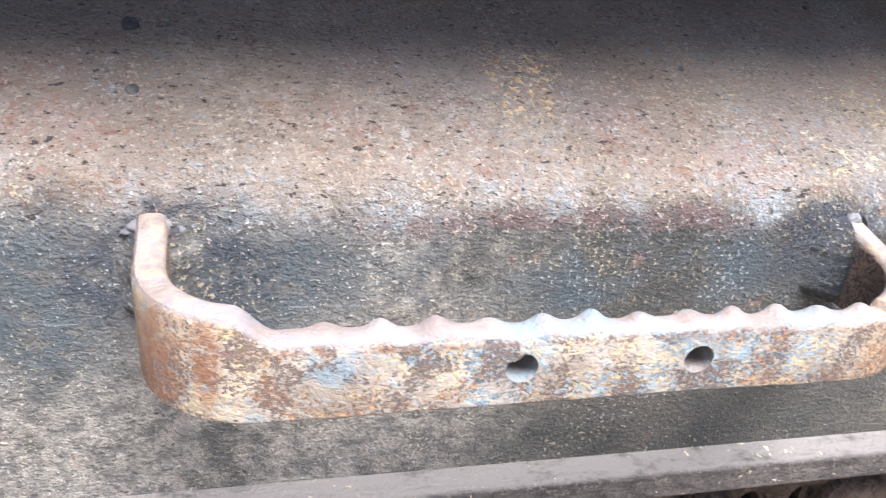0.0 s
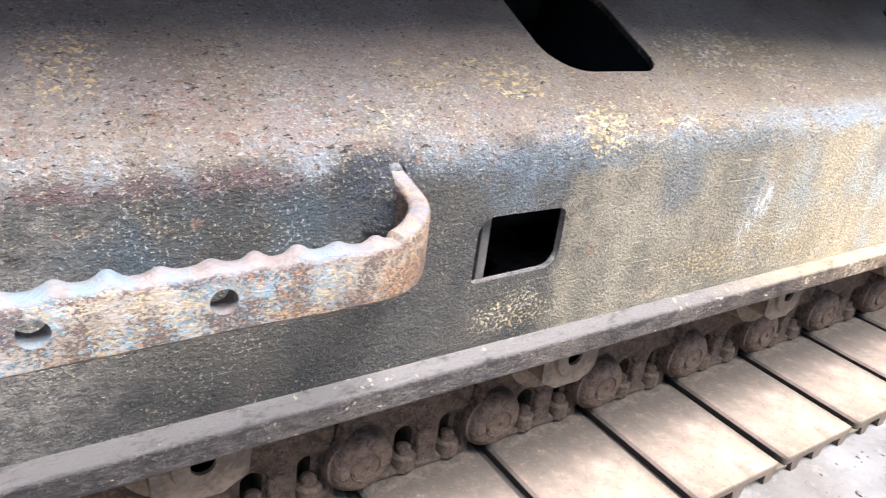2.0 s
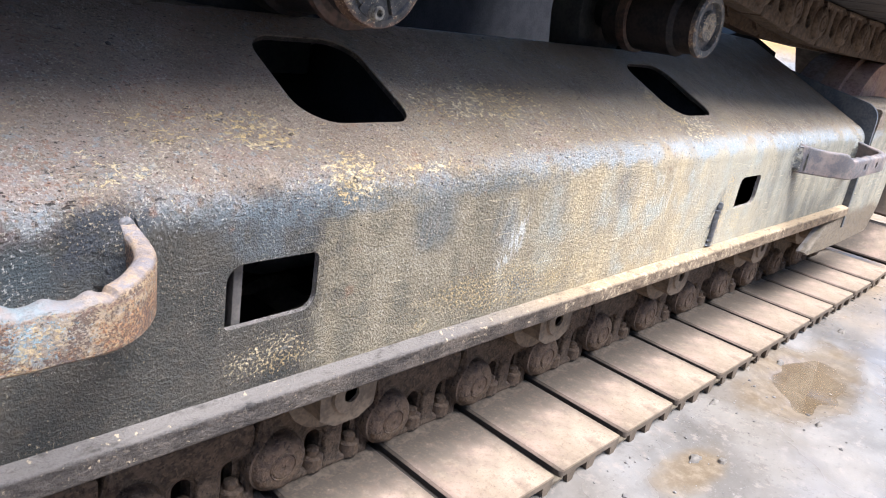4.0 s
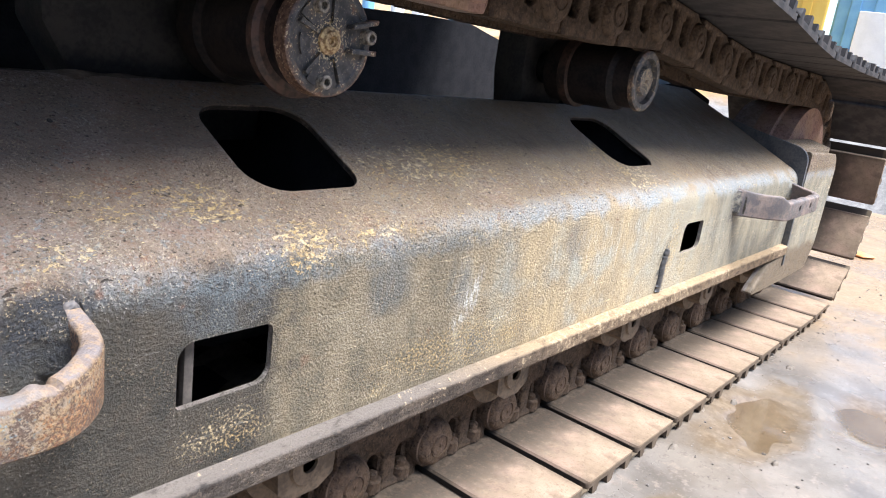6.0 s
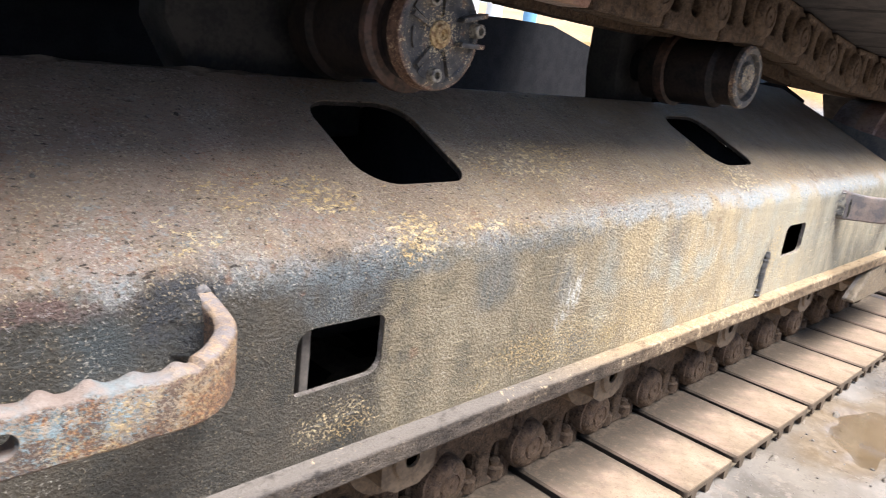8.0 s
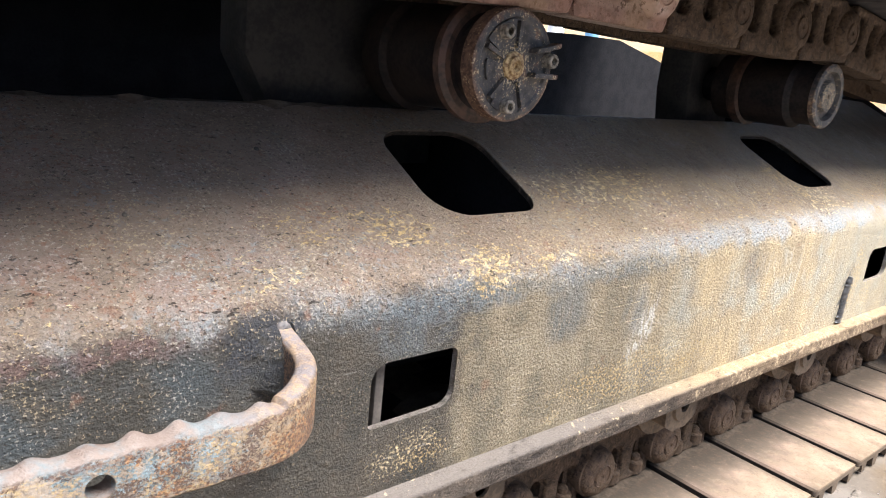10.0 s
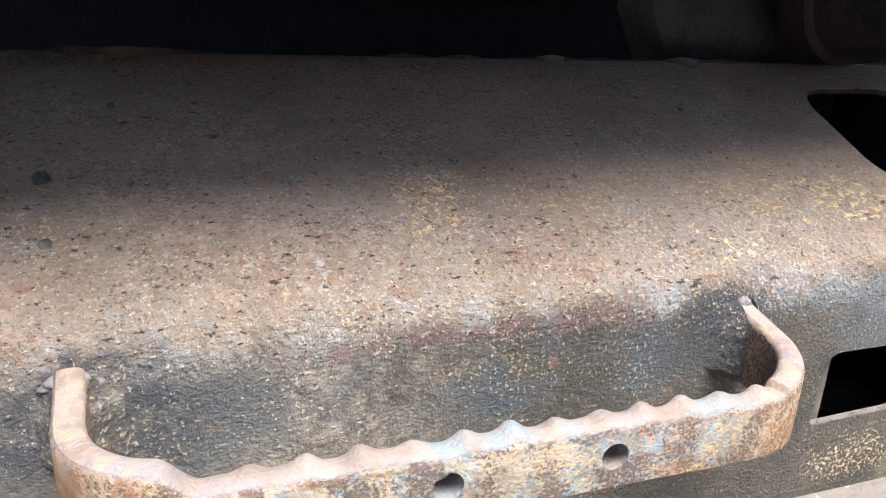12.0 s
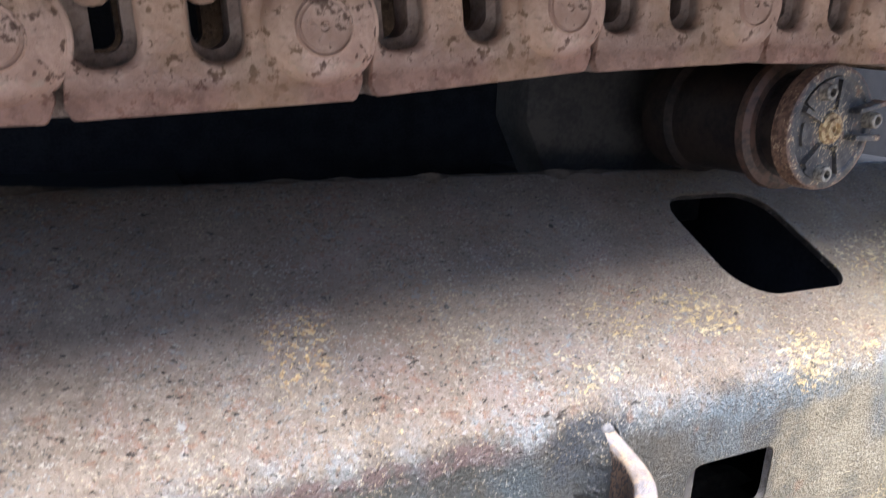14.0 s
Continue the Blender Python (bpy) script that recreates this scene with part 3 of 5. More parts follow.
def yard_ground():
    n = Nodes("wet_sandy_concrete")
    big, mid, fine, grit = n.noise(0.7, 5), n.noise(4.5, 7, 0.62), n.noise(38.0, 6, 0.68), n.noise(160.0, 4, 0.7)
    col = n.mix(n.step(mid, 0.36, 0.62), (0.1, 0.088, 0.077), (0.16, 0.143, 0.127))
    col = n.mix(n.math("MULTIPLY", n.step(big, 0.46, 0.6), 0.3), col, (0.25, 0.2, 0.15))
    col = n.mix(n.math("MULTIPLY", n.step(fine, 0.54, 0.66), 0.6), col, (0.22, 0.18, 0.15))
    col = n.mix(n.math("MULTIPLY", n.step(grit, 0.6, 0.7), 0.4), col, (0.26, 0.23, 0.2))
    x, y, z = n.axes()
    far = n.step(n.math("ADD", x, n.math("MULTIPLY", n.math("SUBTRACT", mid, 0.5), 2.2)), 1.65, 2.8)
    col = n.mix(n.math("MULTIPLY", far, 0.85), col, n.mix(n.step(fine, 0.36, 0.64), (0.2, 0.13, 0.065), (0.27, 0.185, 0.105)))
    col = n.mix(n.math("MULTIPLY", n.step(n.noise(75.0, 6, 0.72, n.coords((1, 1, 1), (4, 2, 0))), 0.55, 0.62), 0.4), col, (0.1, 0.084, 0.07))
    soaked = 0.0
    for cx, cy, rx, ry in ((1.32, -0.2, 0.3, 0.13), (0.7, -0.21, 0.13, 0.05), (1.56, -0.4, 0.24, 0.1), (2.3, -0.6, 0.5, 0.2)):
        d = n.math("ADD", n.math("POWER", n.math("DIVIDE", n.math("SUBTRACT", x, cx), rx), 2.0), n.math("POWER", n.math("DIVIDE", n.math("SUBTRACT", y, cy), ry), 2.0))
        d = n.math("ADD", d, n.math("MULTIPLY", n.math("SUBTRACT", n.noise(7.0, 6, 0.65), 0.5), 2.0))
        soaked = n.math("MAXIMUM", soaked, n.step(d, 1.5, 0.4))
        col = n.mix(n.math("MULTIPLY", n.step(d, 1.25, 0.1), 0.75), col, n.mix(n.step(fine, 0.4, 0.62), (0.12, 0.08, 0.042), (0.18, 0.13, 0.08)))
    wet = n.step(n.noise(1.6, 5, 0.6), 0.44, 0.56)
    wet = n.math("MAXIMUM", wet, soaked)
    rough = n.math("SUBTRACT", 0.75, n.math("ADD", n.math("MULTIPLY", wet, 0.48), n.math("MULTIPLY", soaked, 0.15)))
    dry = n.math("SUBTRACT", 1.0, n.math("MULTIPLY", wet, 0.7))
    return n.done(col, rough, 0.0, n.math("MULTIPLY", n.math("ADD", n.math("MULTIPLY", fine, 0.7), n.math("MULTIPLY", grit, 0.3)), dry), 0.005, 0.5)


def puddle_water():
    n = Nodes("muddy_puddle_water")
    mid = n.noise(6.0, 5, 0.6)
    col = n.mix(n.step(mid, 0.35, 0.65), (0.12, 0.08, 0.042), (0.17, 0.122, 0.075))
    gen = n.axes(n.t.nodes.new("ShaderNodeTexCoord").outputs["Generated"])
    d = n.math("SQRT", n.math("ADD", n.math("POWER", n.math("SUBTRACT", gen[0], 0.5), 2.0), n.math("POWER", n.math("SUBTRACT", gen[1], 0.5), 2.0)))
    d = n.math("ADD", d, n.math("MULTIPLY", n.math("SUBTRACT", n.noise(16.0, 6, 0.65), 0.5), 0.3))
    n.put(n.bsdf.inputs["Alpha"], n.math("MULTIPLY", n.step(d, 0.4, 0.15), 0.65))
    return n.done(col, 0.06, 0.0, n.noise(14.0, 3), 0.0006, 0.2, spec=0.5)


def cap_steel():
    n = Nodes("cast_cap_steel")
    mid, fine = n.noise(55.0, 6, 0.65), n.noise(190.0, 6, 0.7)
    col = n.mix(n.step(mid, 0.36, 0.62), (0.042, 0.04, 0.041), (0.115, 0.107, 0.1))
    col = n.mix(n.math("MULTIPLY", n.step(mid, 0.54, 0.66), 0.8), col, (0.17, 0.085, 0.05))
    x, y, z = n.axes()
    r = n.math("SQRT", n.math("ADD", n.math("MULTIPLY", x, x), n.math("MULTIPLY", z, z)))
    rr = n.math("ADD", r, n.math("MULTIPLY", n.math("SUBTRACT", mid, 0.5), 0.02))
    col = n.mix(n.math("MULTIPLY", n.step(rr, 0.058, 0.064), 0.85), col, n.mix(n.step(fine, 0.4, 0.6), (0.09, 0.045, 0.03), (0.24, 0.14, 0.09)))
    salt = n.noise(380.0, 5, 0.7)
    k = n.math("SUBTRACT", 0.63, n.math("MULTIPLY", n.math("MAXIMUM", n.step(rr, 0.036, 0.02), n.math("MULTIPLY", n.step(mid, 0.48, 0.6), 0.7)), 0.11))
    col = n.mix(n.math("MULTIPLY", n.step(salt, k, n.math("ADD", k, 0.03)), 0.9), col, (0.6, 0.48, 0.3))
    return n.done(col, 0.5, 0.2, n.math("ADD", mid, fine), 0.0012, 0.6)


def bank_soil():
    """Grey trodden soil at the foot of the bank, ochre sand above."""
    n = Nodes("ochre_bank_soil")
    z, mid, fine = n.axes()[2], n.noise(1.6, 6, 0.6), n.noise(14.0, 6, 0.7)
    sand = n.mix(n.step(mid, 0.38, 0.62), (0.22, 0.125, 0.045), (0.28, 0.18, 0.08))
    soil = n.mix(n.step(fine, 0.36, 0.64), (0.13, 0.125, 0.12), (0.21, 0.2, 0.19))
    k = n.step(n.math("ADD", z, n.math("MULTIPLY", n.math("SUBTRACT", mid, 0.5), 0.5)), 0.56, 0.74)
    return n.done(n.mix(k, soil, sand), 0.9, 0.0, fine, 0.02, 0.6, spec=0.2)


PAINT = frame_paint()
BANK = bank_soil()
RAIL = rail_steel()
STEP = step_paint("rubbed_step_paint", 0.0)
STEP_DARK = step_paint("dark_step_steel", 0.85)
LINKM = link_steel("rusty_link_steel", 0.0)
# darker link copies: mud and oil, with each run's shade mixed in
LINK_MUD_SHADE = link_steel("muddy_link_steel", 0.9)
LINK_OIL_SHADE = link_steel("oily_link_steel", 0.92)
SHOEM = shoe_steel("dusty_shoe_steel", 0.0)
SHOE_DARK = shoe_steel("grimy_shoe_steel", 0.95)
GROUND = yard_ground()
WATER = puddle_water()
CAPM = cap_steel()
# near-black tone stands in for the deep shade inside and behind the beam
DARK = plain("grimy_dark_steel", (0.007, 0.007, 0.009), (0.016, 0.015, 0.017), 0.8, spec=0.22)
BRACKET = plain("grey_bracket_steel", (0.03, 0.03, 0.032), (0.055, 0.052, 0.05), 0.7, spec=0.3)
DUSTY = plain("dry_ridge_dust", (0.1, 0.08, 0.064), (0.19, 0.152, 0.118), 0.95, 40.0, 0.0, 200.0, 0.003, spec=0.2)
# flange colour carries the shade on the face turned from the sun
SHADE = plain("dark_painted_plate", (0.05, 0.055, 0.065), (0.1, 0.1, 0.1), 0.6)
# oily steel, darkened further for the shade under the upper track
ROLLM = plain("oily_roller_steel", (0.009, 0.008, 0.009), (0.03, 0.022, 0.019), 0.6, 30.0, spec=0.25)
GREASY = plain("dusty_roller_steel", (0.075, 0.053, 0.035), (0.15, 0.108, 0.072), 0.65, 40.0)
RUSTY = plain("rusty_flange_steel", (0.03, 0.02, 0.016), (0.095, 0.053, 0.038), 0.6, 60.0)
HUB = plain("rusty_cream_hub", (0.2, 0.11, 0.05), (0.6, 0.44, 0.22), 0.7, 260.0)
BOLTM = plain("scaly_bolt_steel", (0.07, 0.06, 0.05), (0.34, 0.3, 0.24), 0.6, 260.0)
SOOTY = plain("sooty_weld_metal", (0.022, 0.023, 0.026), (0.058, 0.056, 0.056), 0.5, 90.0)
CAPWELD = plain("smeared_weld_metal", (0.05, 0.048, 0.05), (0.15, 0.132, 0.125), 0.65, 90.0)
BLUE = plain("faded_blue_sheet", (0.12, 0.3, 0.52), (0.2, 0.42, 0.62), 0.6, 3.0)
YELLOW = plain("yellow_machine_paint", (0.62, 0.38, 0.05), (0.7, 0.48, 0.1), 0.5, 3.0)
ORANGE = plain("orange_paint", (0.6, 0.2, 0.06), (0.66, 0.32, 0.12), 0.5, 4.0)
WHITE = plain("white_paint", (0.7, 0.7, 0.68), (0.8, 0.8, 0.78), 0.5, 5.0)
SAND = plain("sandy_bank", (0.25, 0.165, 0.08), (0.33, 0.23, 0.128), 0.9, 0.6, 0.0, 8.0, 0.02)
CONCRETE = plain("grey_concrete", (0.2, 0.19, 0.175), (0.3, 0.285, 0.265), 0.9, 1.2, 0.0, 30.0, 0.004)
EDGE = plain("bare_plate_edge", (0.055, 0.047, 0.042), (0.11, 0.094, 0.08), 0.6, 50.0)
DIRT = plain("packed_brown_dirt", (0.05, 0.036, 0.024), (0.105, 0.077, 0.052), 0.9, 45.0, 0.0, 220.0, 0.004)
MUD = plain("dry_mud", (0.025, 0.022, 0.02), (0.085, 0.072, 0.06), 0.9, 60.0)
PALE_MUD = plain("pale_sandy_mud", (0.08, 0.066, 0.053), (0.15, 0.125, 0.1), 0.85, 30.0)
STONE = plain("grit_stone", (0.07, 0.06, 0.052), (0.19, 0.165, 0.145), 0.8, 8.0)

# ---------------------------------------------------------------- helpers


def part(name, bm, material, parent=None, label="", smooth=None):
    """Links a bmesh as one mesh object under a thing or a part."""
    bmesh.ops.remove_doubles(bm, verts=bm.verts, dist=1e-6)
    bmesh.ops.recalc_face_normals(bm, faces=bm.faces)
    me = bpy.data.meshes.new(name)
    bm.to_mesh(me)
    bm.free()
    me.materials.append(material)
    ob = new(name, me)
    ob.parent = parent
    if label:
        ob["label"] = label
    if smooth is not None:
        me.shade_smooth()
        me.set_sharp_from_angle(angle=radians(smooth))
    return ob


def thing(name, label, category, group="", kind="", at=(0, 0, 0)):
    ob = new(name)
    ob.location = at
    ob.empty_display_size = 0.1
    return tagged(ob, label, category, group, kind)


def prism(bm, poly, a, b, axis="y"):
    """A polygon of two coordinates, drawn out along the third axis from a to b."""
    def v(p, d):
        return {"x": (d, p[0], p[1]), "y": (p[0], d, p[1]), "z": (p[0], p[1], d)}[axis]
    lo, hi = [bm.verts.new(v(p, a)) for p in poly], [bm.verts.new(v(p, b)) for p in poly]
    k = len(poly)
    made = [bm.faces.new(lo[::-1]), bm.faces.new(hi)]
    made += [bm.faces.new((lo[i], lo[(i + 1) % k], hi[(i + 1) % k], hi[i])) for i in range(k)]
    return lo + hi, made


def rounded(corners, radii, seg=5):
    """A polygon with its corners rounded by the radii."""
    out, k = [], len(corners)
    radii = radii if isinstance(radii, (list, tuple)) else [radii] * k
    for i in range(k):
        p, a, b = Vector(corners[i]), Vector(corners[i - 1]), Vector(corners[(i + 1) % k])
        u, w = (a - p).normalized(), (b - p).normalized()
        half = u.angle(w) / 2
        if radii[i] <= 0 or half > 1.55:
            out.append(tuple(p))
            continue
        cut = radii[i] / math.tan(half)
        c = p + (u + w).normalized() * radii[i] / math.sin(half)
        s, e = p + u * cut - c, p + w * cut - c
        turn = s.angle_signed(e)
        for j in range(seg + 1):
            q = s.copy()
            q.rotate(Matrix.Rotation(-turn * j / seg, 2))
            out.append(tuple(c + q))
    return out


def block(bm, lo, hi, bevel=0.0, seg=2):
    lo, hi = Vector(lo), Vector(hi)
    g = bmesh.ops.create_cube(bm, size=1.0)
    for v in g["verts"]:
        v.co = Vector((lo[i] + (v.co[i] + 0.5) * (hi[i] - lo[i]) for i in range(3)))
    if bevel:
        es = list({e for v in g["verts"] for e in v.link_edges})
        bmesh.ops.bevel(bm, geom=es, offset=bevel, segments=seg, affect="EDGES", profile=0.5)


def lathe(bm, profile, at, axis="y", seg=32, phase=0.0):
    """Turns a profile of (distance along the axis, radius) round an axis through the point at."""
    rings = []
    for d, r in profile:
        ring = []
        for i in range(seg):
            a = 2 * math.pi * (i + phase) / seg
            c, s = r * math.cos(a), r * math.sin(a)
            o = {"y": (c, d, s), "x": (d, c, s), "z": (c, s, d)}[axis]
            ring.append(bm.verts.new(Vector(at) + Vector(o)))
        rings.append(ring)
    for p, q in zip(rings, rings[1:]):
        for i in range(seg):
            bm.faces.new((p[i], p[(i + 1) % seg], q[(i + 1) % seg], q[i]))
    if profile[0][1] > 1e-5:
        bm.faces.new(rings[0][::-1])
    if profile[-1][1] > 1e-5:
        bm.faces.new(rings[-1])


def bead(bm, path, r, seed=1, flat=0.7):
    """A lumpy tube of weld metal along a path."""
    rnd = random.Random(seed)
    pts = [Vector(p) for p in path]
    dense = []
    for a, b in zip(pts, pts[1:]):
        k = max(2, round((b - a).length / 0.0022))
        dense += [a.lerp(b, i / k) for i in range(k)]
    dense.append(pts[-1])
    rings = []
    for i, p in enumerate(dense):
        t = (dense[min(i + 1, len(dense) - 1)] - dense[max(i - 1, 0)]).normalized()
        side = t.cross(Vector((0, 1, 0))).normalized()
        k = r * (1 + 0.1 * math.sin(i * 1.3) + rnd.uniform(-0.14, 0.16)) * (0.4 if i in (0, len(dense) - 1) else 1)
        rings.append([bm.verts.new(p + side * k * math.cos(a) + Vector((0, 1, 0)) * k * flat * math.sin(a)) for a in [2 * math.pi * j / 8 for j in range(8)]])
    for a, b in zip(rings, rings[1:]):
        for j in range(8):
            bm.faces.new((a[j], a[(j + 1) % 8], b[(j + 1) % 8], b[j]))
    bm.faces.new(rings[0])
    bm.faces.new(rings[-1][::-1])


def cut(ob, cutters):
    """Takes the cutters, closed bmeshes, out of a mesh object for good."""
    tools = []
    for bm in cutters:
        bmesh.ops.recalc_face_normals(bm, faces=bm.faces)
        me = bpy.data.meshes.new("cutter")
        bm.to_mesh(me)
        bm.free()
        t = new("cutter", me)
        tools.append(t)
        mod = ob.modifiers.new("cut", "BOOLEAN")
        mod.operation, mod.solver, mod.object = "DIFFERENCE", "EXACT", t
    dg = bpy.context.evaluated_depsgraph_get()
    me = bpy.data.meshes.new_from_object(ob.evaluated_get(dg))
    ob.modifiers.clear()
    old, me.name = ob.data, ob.data.name + "_cut"
    ob.data = me
    bpy.data.meshes.remove(old)
    for t in tools:
        m = t.data
        bpy.data.objects.remove(t)
        bpy.data.meshes.remove(m)
    me.shade_smooth()
    me.set_sharp_from_angle(angle=radians(35))


# ---------------------------------------------------------------- ground
PUDDLES = [(1.32, -0.2, 0.22, 0.09, 0.3), (1.55, -0.40, 0.18, 0.075, 0.4), (2.2, -0.75, 0.3, 0.12, 0.2)]


def ground_z(px, py):
    """The yard's height: gentle waves, small ruts, and a dip under each puddle."""
    near = max(0.0, 1 - math.hypot(px - 1.2, py + 0.4) / 4)
    z = 0.003 + 0.010 * noise.noise((px * 0.9, py * 0.9, 0)) * near + 0.007 * noise.noise((px * 4, py * 4, 3)) * near + 0.004 * noise.noise((px * 13, py * 13, 5)) * near
    for cx, cy, rx, ry, a in PUDDLES:
        dx, dy = px - cx, py - cy
        u, v = (dx * math.cos(a) + dy * math.sin(a)) / rx, (dy * math.cos(a) - dx * math.sin(a)) / ry
        d = math.hypot(u, v) + 0.7 * noise.noise((px * 5, py * 5, 9)) + 0.25 * noise.noise((px * 15, py * 15, 4))
        if d < 1.25:
            w = min(1.0, (1.25 - d) / 0.9)
            z = z * (1 - w) + (-0.008 - 0.012 * (1.15 - d)) * w
    return z


def build_ground():
    bm = bmesh.new()
    xs = [-60, -30, -15, -8, -5, -3.5, -2.5] + [-2 + 0.25 * i for i in range(8)] + [0.03 * i for i in range(0, 30)] + [0.9 + 0.014 * i for i in range(0, 90)] + [2.16 + 0.03 * i for i in range(0, 28)] + [3 + 0.2 * i for i in range(1, 11)] + [6, 8, 11, 16, 25, 40, 60, 120]
    ys = [-60, -30, -15, -8, -5, -3.5, -2.5, -2] + [-1.6 + 0.03 * i for i in range(0, 33)] + [-0.61 + 0.014 * i for i in range(0, 40)] + [-0.05 + 0.03 * i for i in range(0, 9)] + [0.25 + 0.25 * i for i in range(0, 14)] + [4.5, 6, 8, 11, 16, 25, 40, 60, 120]
    vs = [[bm.verts.new((px, py, ground_z(px, py))) for py in ys] for px in xs]
    for i in range(len(xs) - 1):
        for j in range(len(ys) - 1):
            bm.faces.new((vs[i][j], vs[i + 1][j], vs[i + 1][j + 1], vs[i][j + 1]))
    ob = part("ground", bm, GROUND, smooth=60)
    tagged(ob, "pale wet sandy yard ground with grit and puddles", "ground", kind="structure")
    for cx, cy, rx, ry, a in PUDDLES:
        bm = bmesh.new()
        c, ring = bm.verts.new((0, 0, 0)), []
        for i in range(40):
            t = 2 * math.pi * i / 40
            k = 1.5 + 0.12 * math.sin(3 * t + cx * 9)
            ring.append(bm.verts.new((rx * k * math.cos(t), ry * k * math.sin(t), 0)))
        for i in range(40):
            bm.faces.new((c, ring[i], ring[(i + 1) % 40]))
        ob = part("puddle", bm, WATER)
        ob.location, ob.rotation_euler = (cx, cy, -0.0085), (0, 0, a)
        tagged(ob, "shallow muddy brown puddle on the yard ground", "puddle", kind="structure")
    for k, (cx, cy, r) in enumerate(((0.74, -0.2, 0.014), (0.78, -0.235, 0.01), (0.98, -0.128, 0.012), (1.36, -0.13, 0.012), (1.75, -0.16, 0.016), (1.12, -0.3, 0.011))):
        bm = bmesh.new()
        top, ring, foot = bm.verts.new((cx, cy, ground_z(cx, cy) + 0.007)), [], []
        for i in range(22):
            t = 2 * math.pi * i / 22
            d = r * (1 + 0.5 * noise.noise((math.cos(t) * 1.7 + k * 3, math.sin(t) * 1.7, k)))
            for q, rr, h in ((ring, 0.7, 0.005), (foot, 1.0, -0.004)):
                px, py = cx + d * rr * 1.4 * math.cos(t), cy + d * rr * 0.7 * math.sin(t)
                q.append(bm.verts.new((px, py, ground_z(px, py) + h + 0.002 * noise.noise((px * 60, py * 60, 1)))))
        for i in range(22):
            j = (i + 1) % 22
            bm.faces.new((top, ring[i], ring[j]))
            bm.faces.new((ring[i], foot[i], foot[j], ring[j]))
        ob = part("mud_clod", bm, PALE_MUD, smooth=60)
        tagged(ob, "small trodden clod of sandy mud on the ground", "mud clod", "mud clods")
    rnd = random.Random(11)
    bm = bmesh.new()
    for i in range(1500):
        px, py = rnd.uniform(0.2, 3.4), -0.125 - 1.5 * rnd.random() ** 1.8
        if noise.noise((px * 2.2, py * 2.2, 7)) < rnd.uniform(-0.5, 0.35):
            continue
        k = 0.0012 + 0.0036 * rnd.random() ** 6
        g = bmesh.ops.create_icosphere(bm, subdivisions=1, radius=k)
        zz = ground_z(px, py)
        for v in g["verts"]:
            v.co = Vector((px, py, zz + k * 0.25)) + Vector((v.co.x * rnd.uniform(0.7, 1.4), v.co.y * rnd.uniform(0.7, 1.4), v.co.z * 0.7))
    ob = part("gravel", bm, STONE)
    tagged(ob, "scattered grit and small stones on the ground", "gravel", kind="stuff")


build_ground()

# ---------------------------------------------------------------- track frame
SLOPE_A, SLOPE_Z = 0.4935, 0.5293        # the inclined plate: z = SLOPE_Z + SLOPE_A * y
TILT = math.atan(SLOPE_A)
FRAME_X = (-1.02, 1.955)


def offset_line(pts, d):
    """A polyline moved sideways by d."""
    out = []
    for i, p in enumerate(pts):
        a, b = Vector(pts[max(i - 1, 0)]), Vector(pts[min(i + 1, len(pts) - 1)])
        t = (b - a).normalized()
        out.append((p[0] - t.y * d * -1, p[1] - t.x * d))
    return out


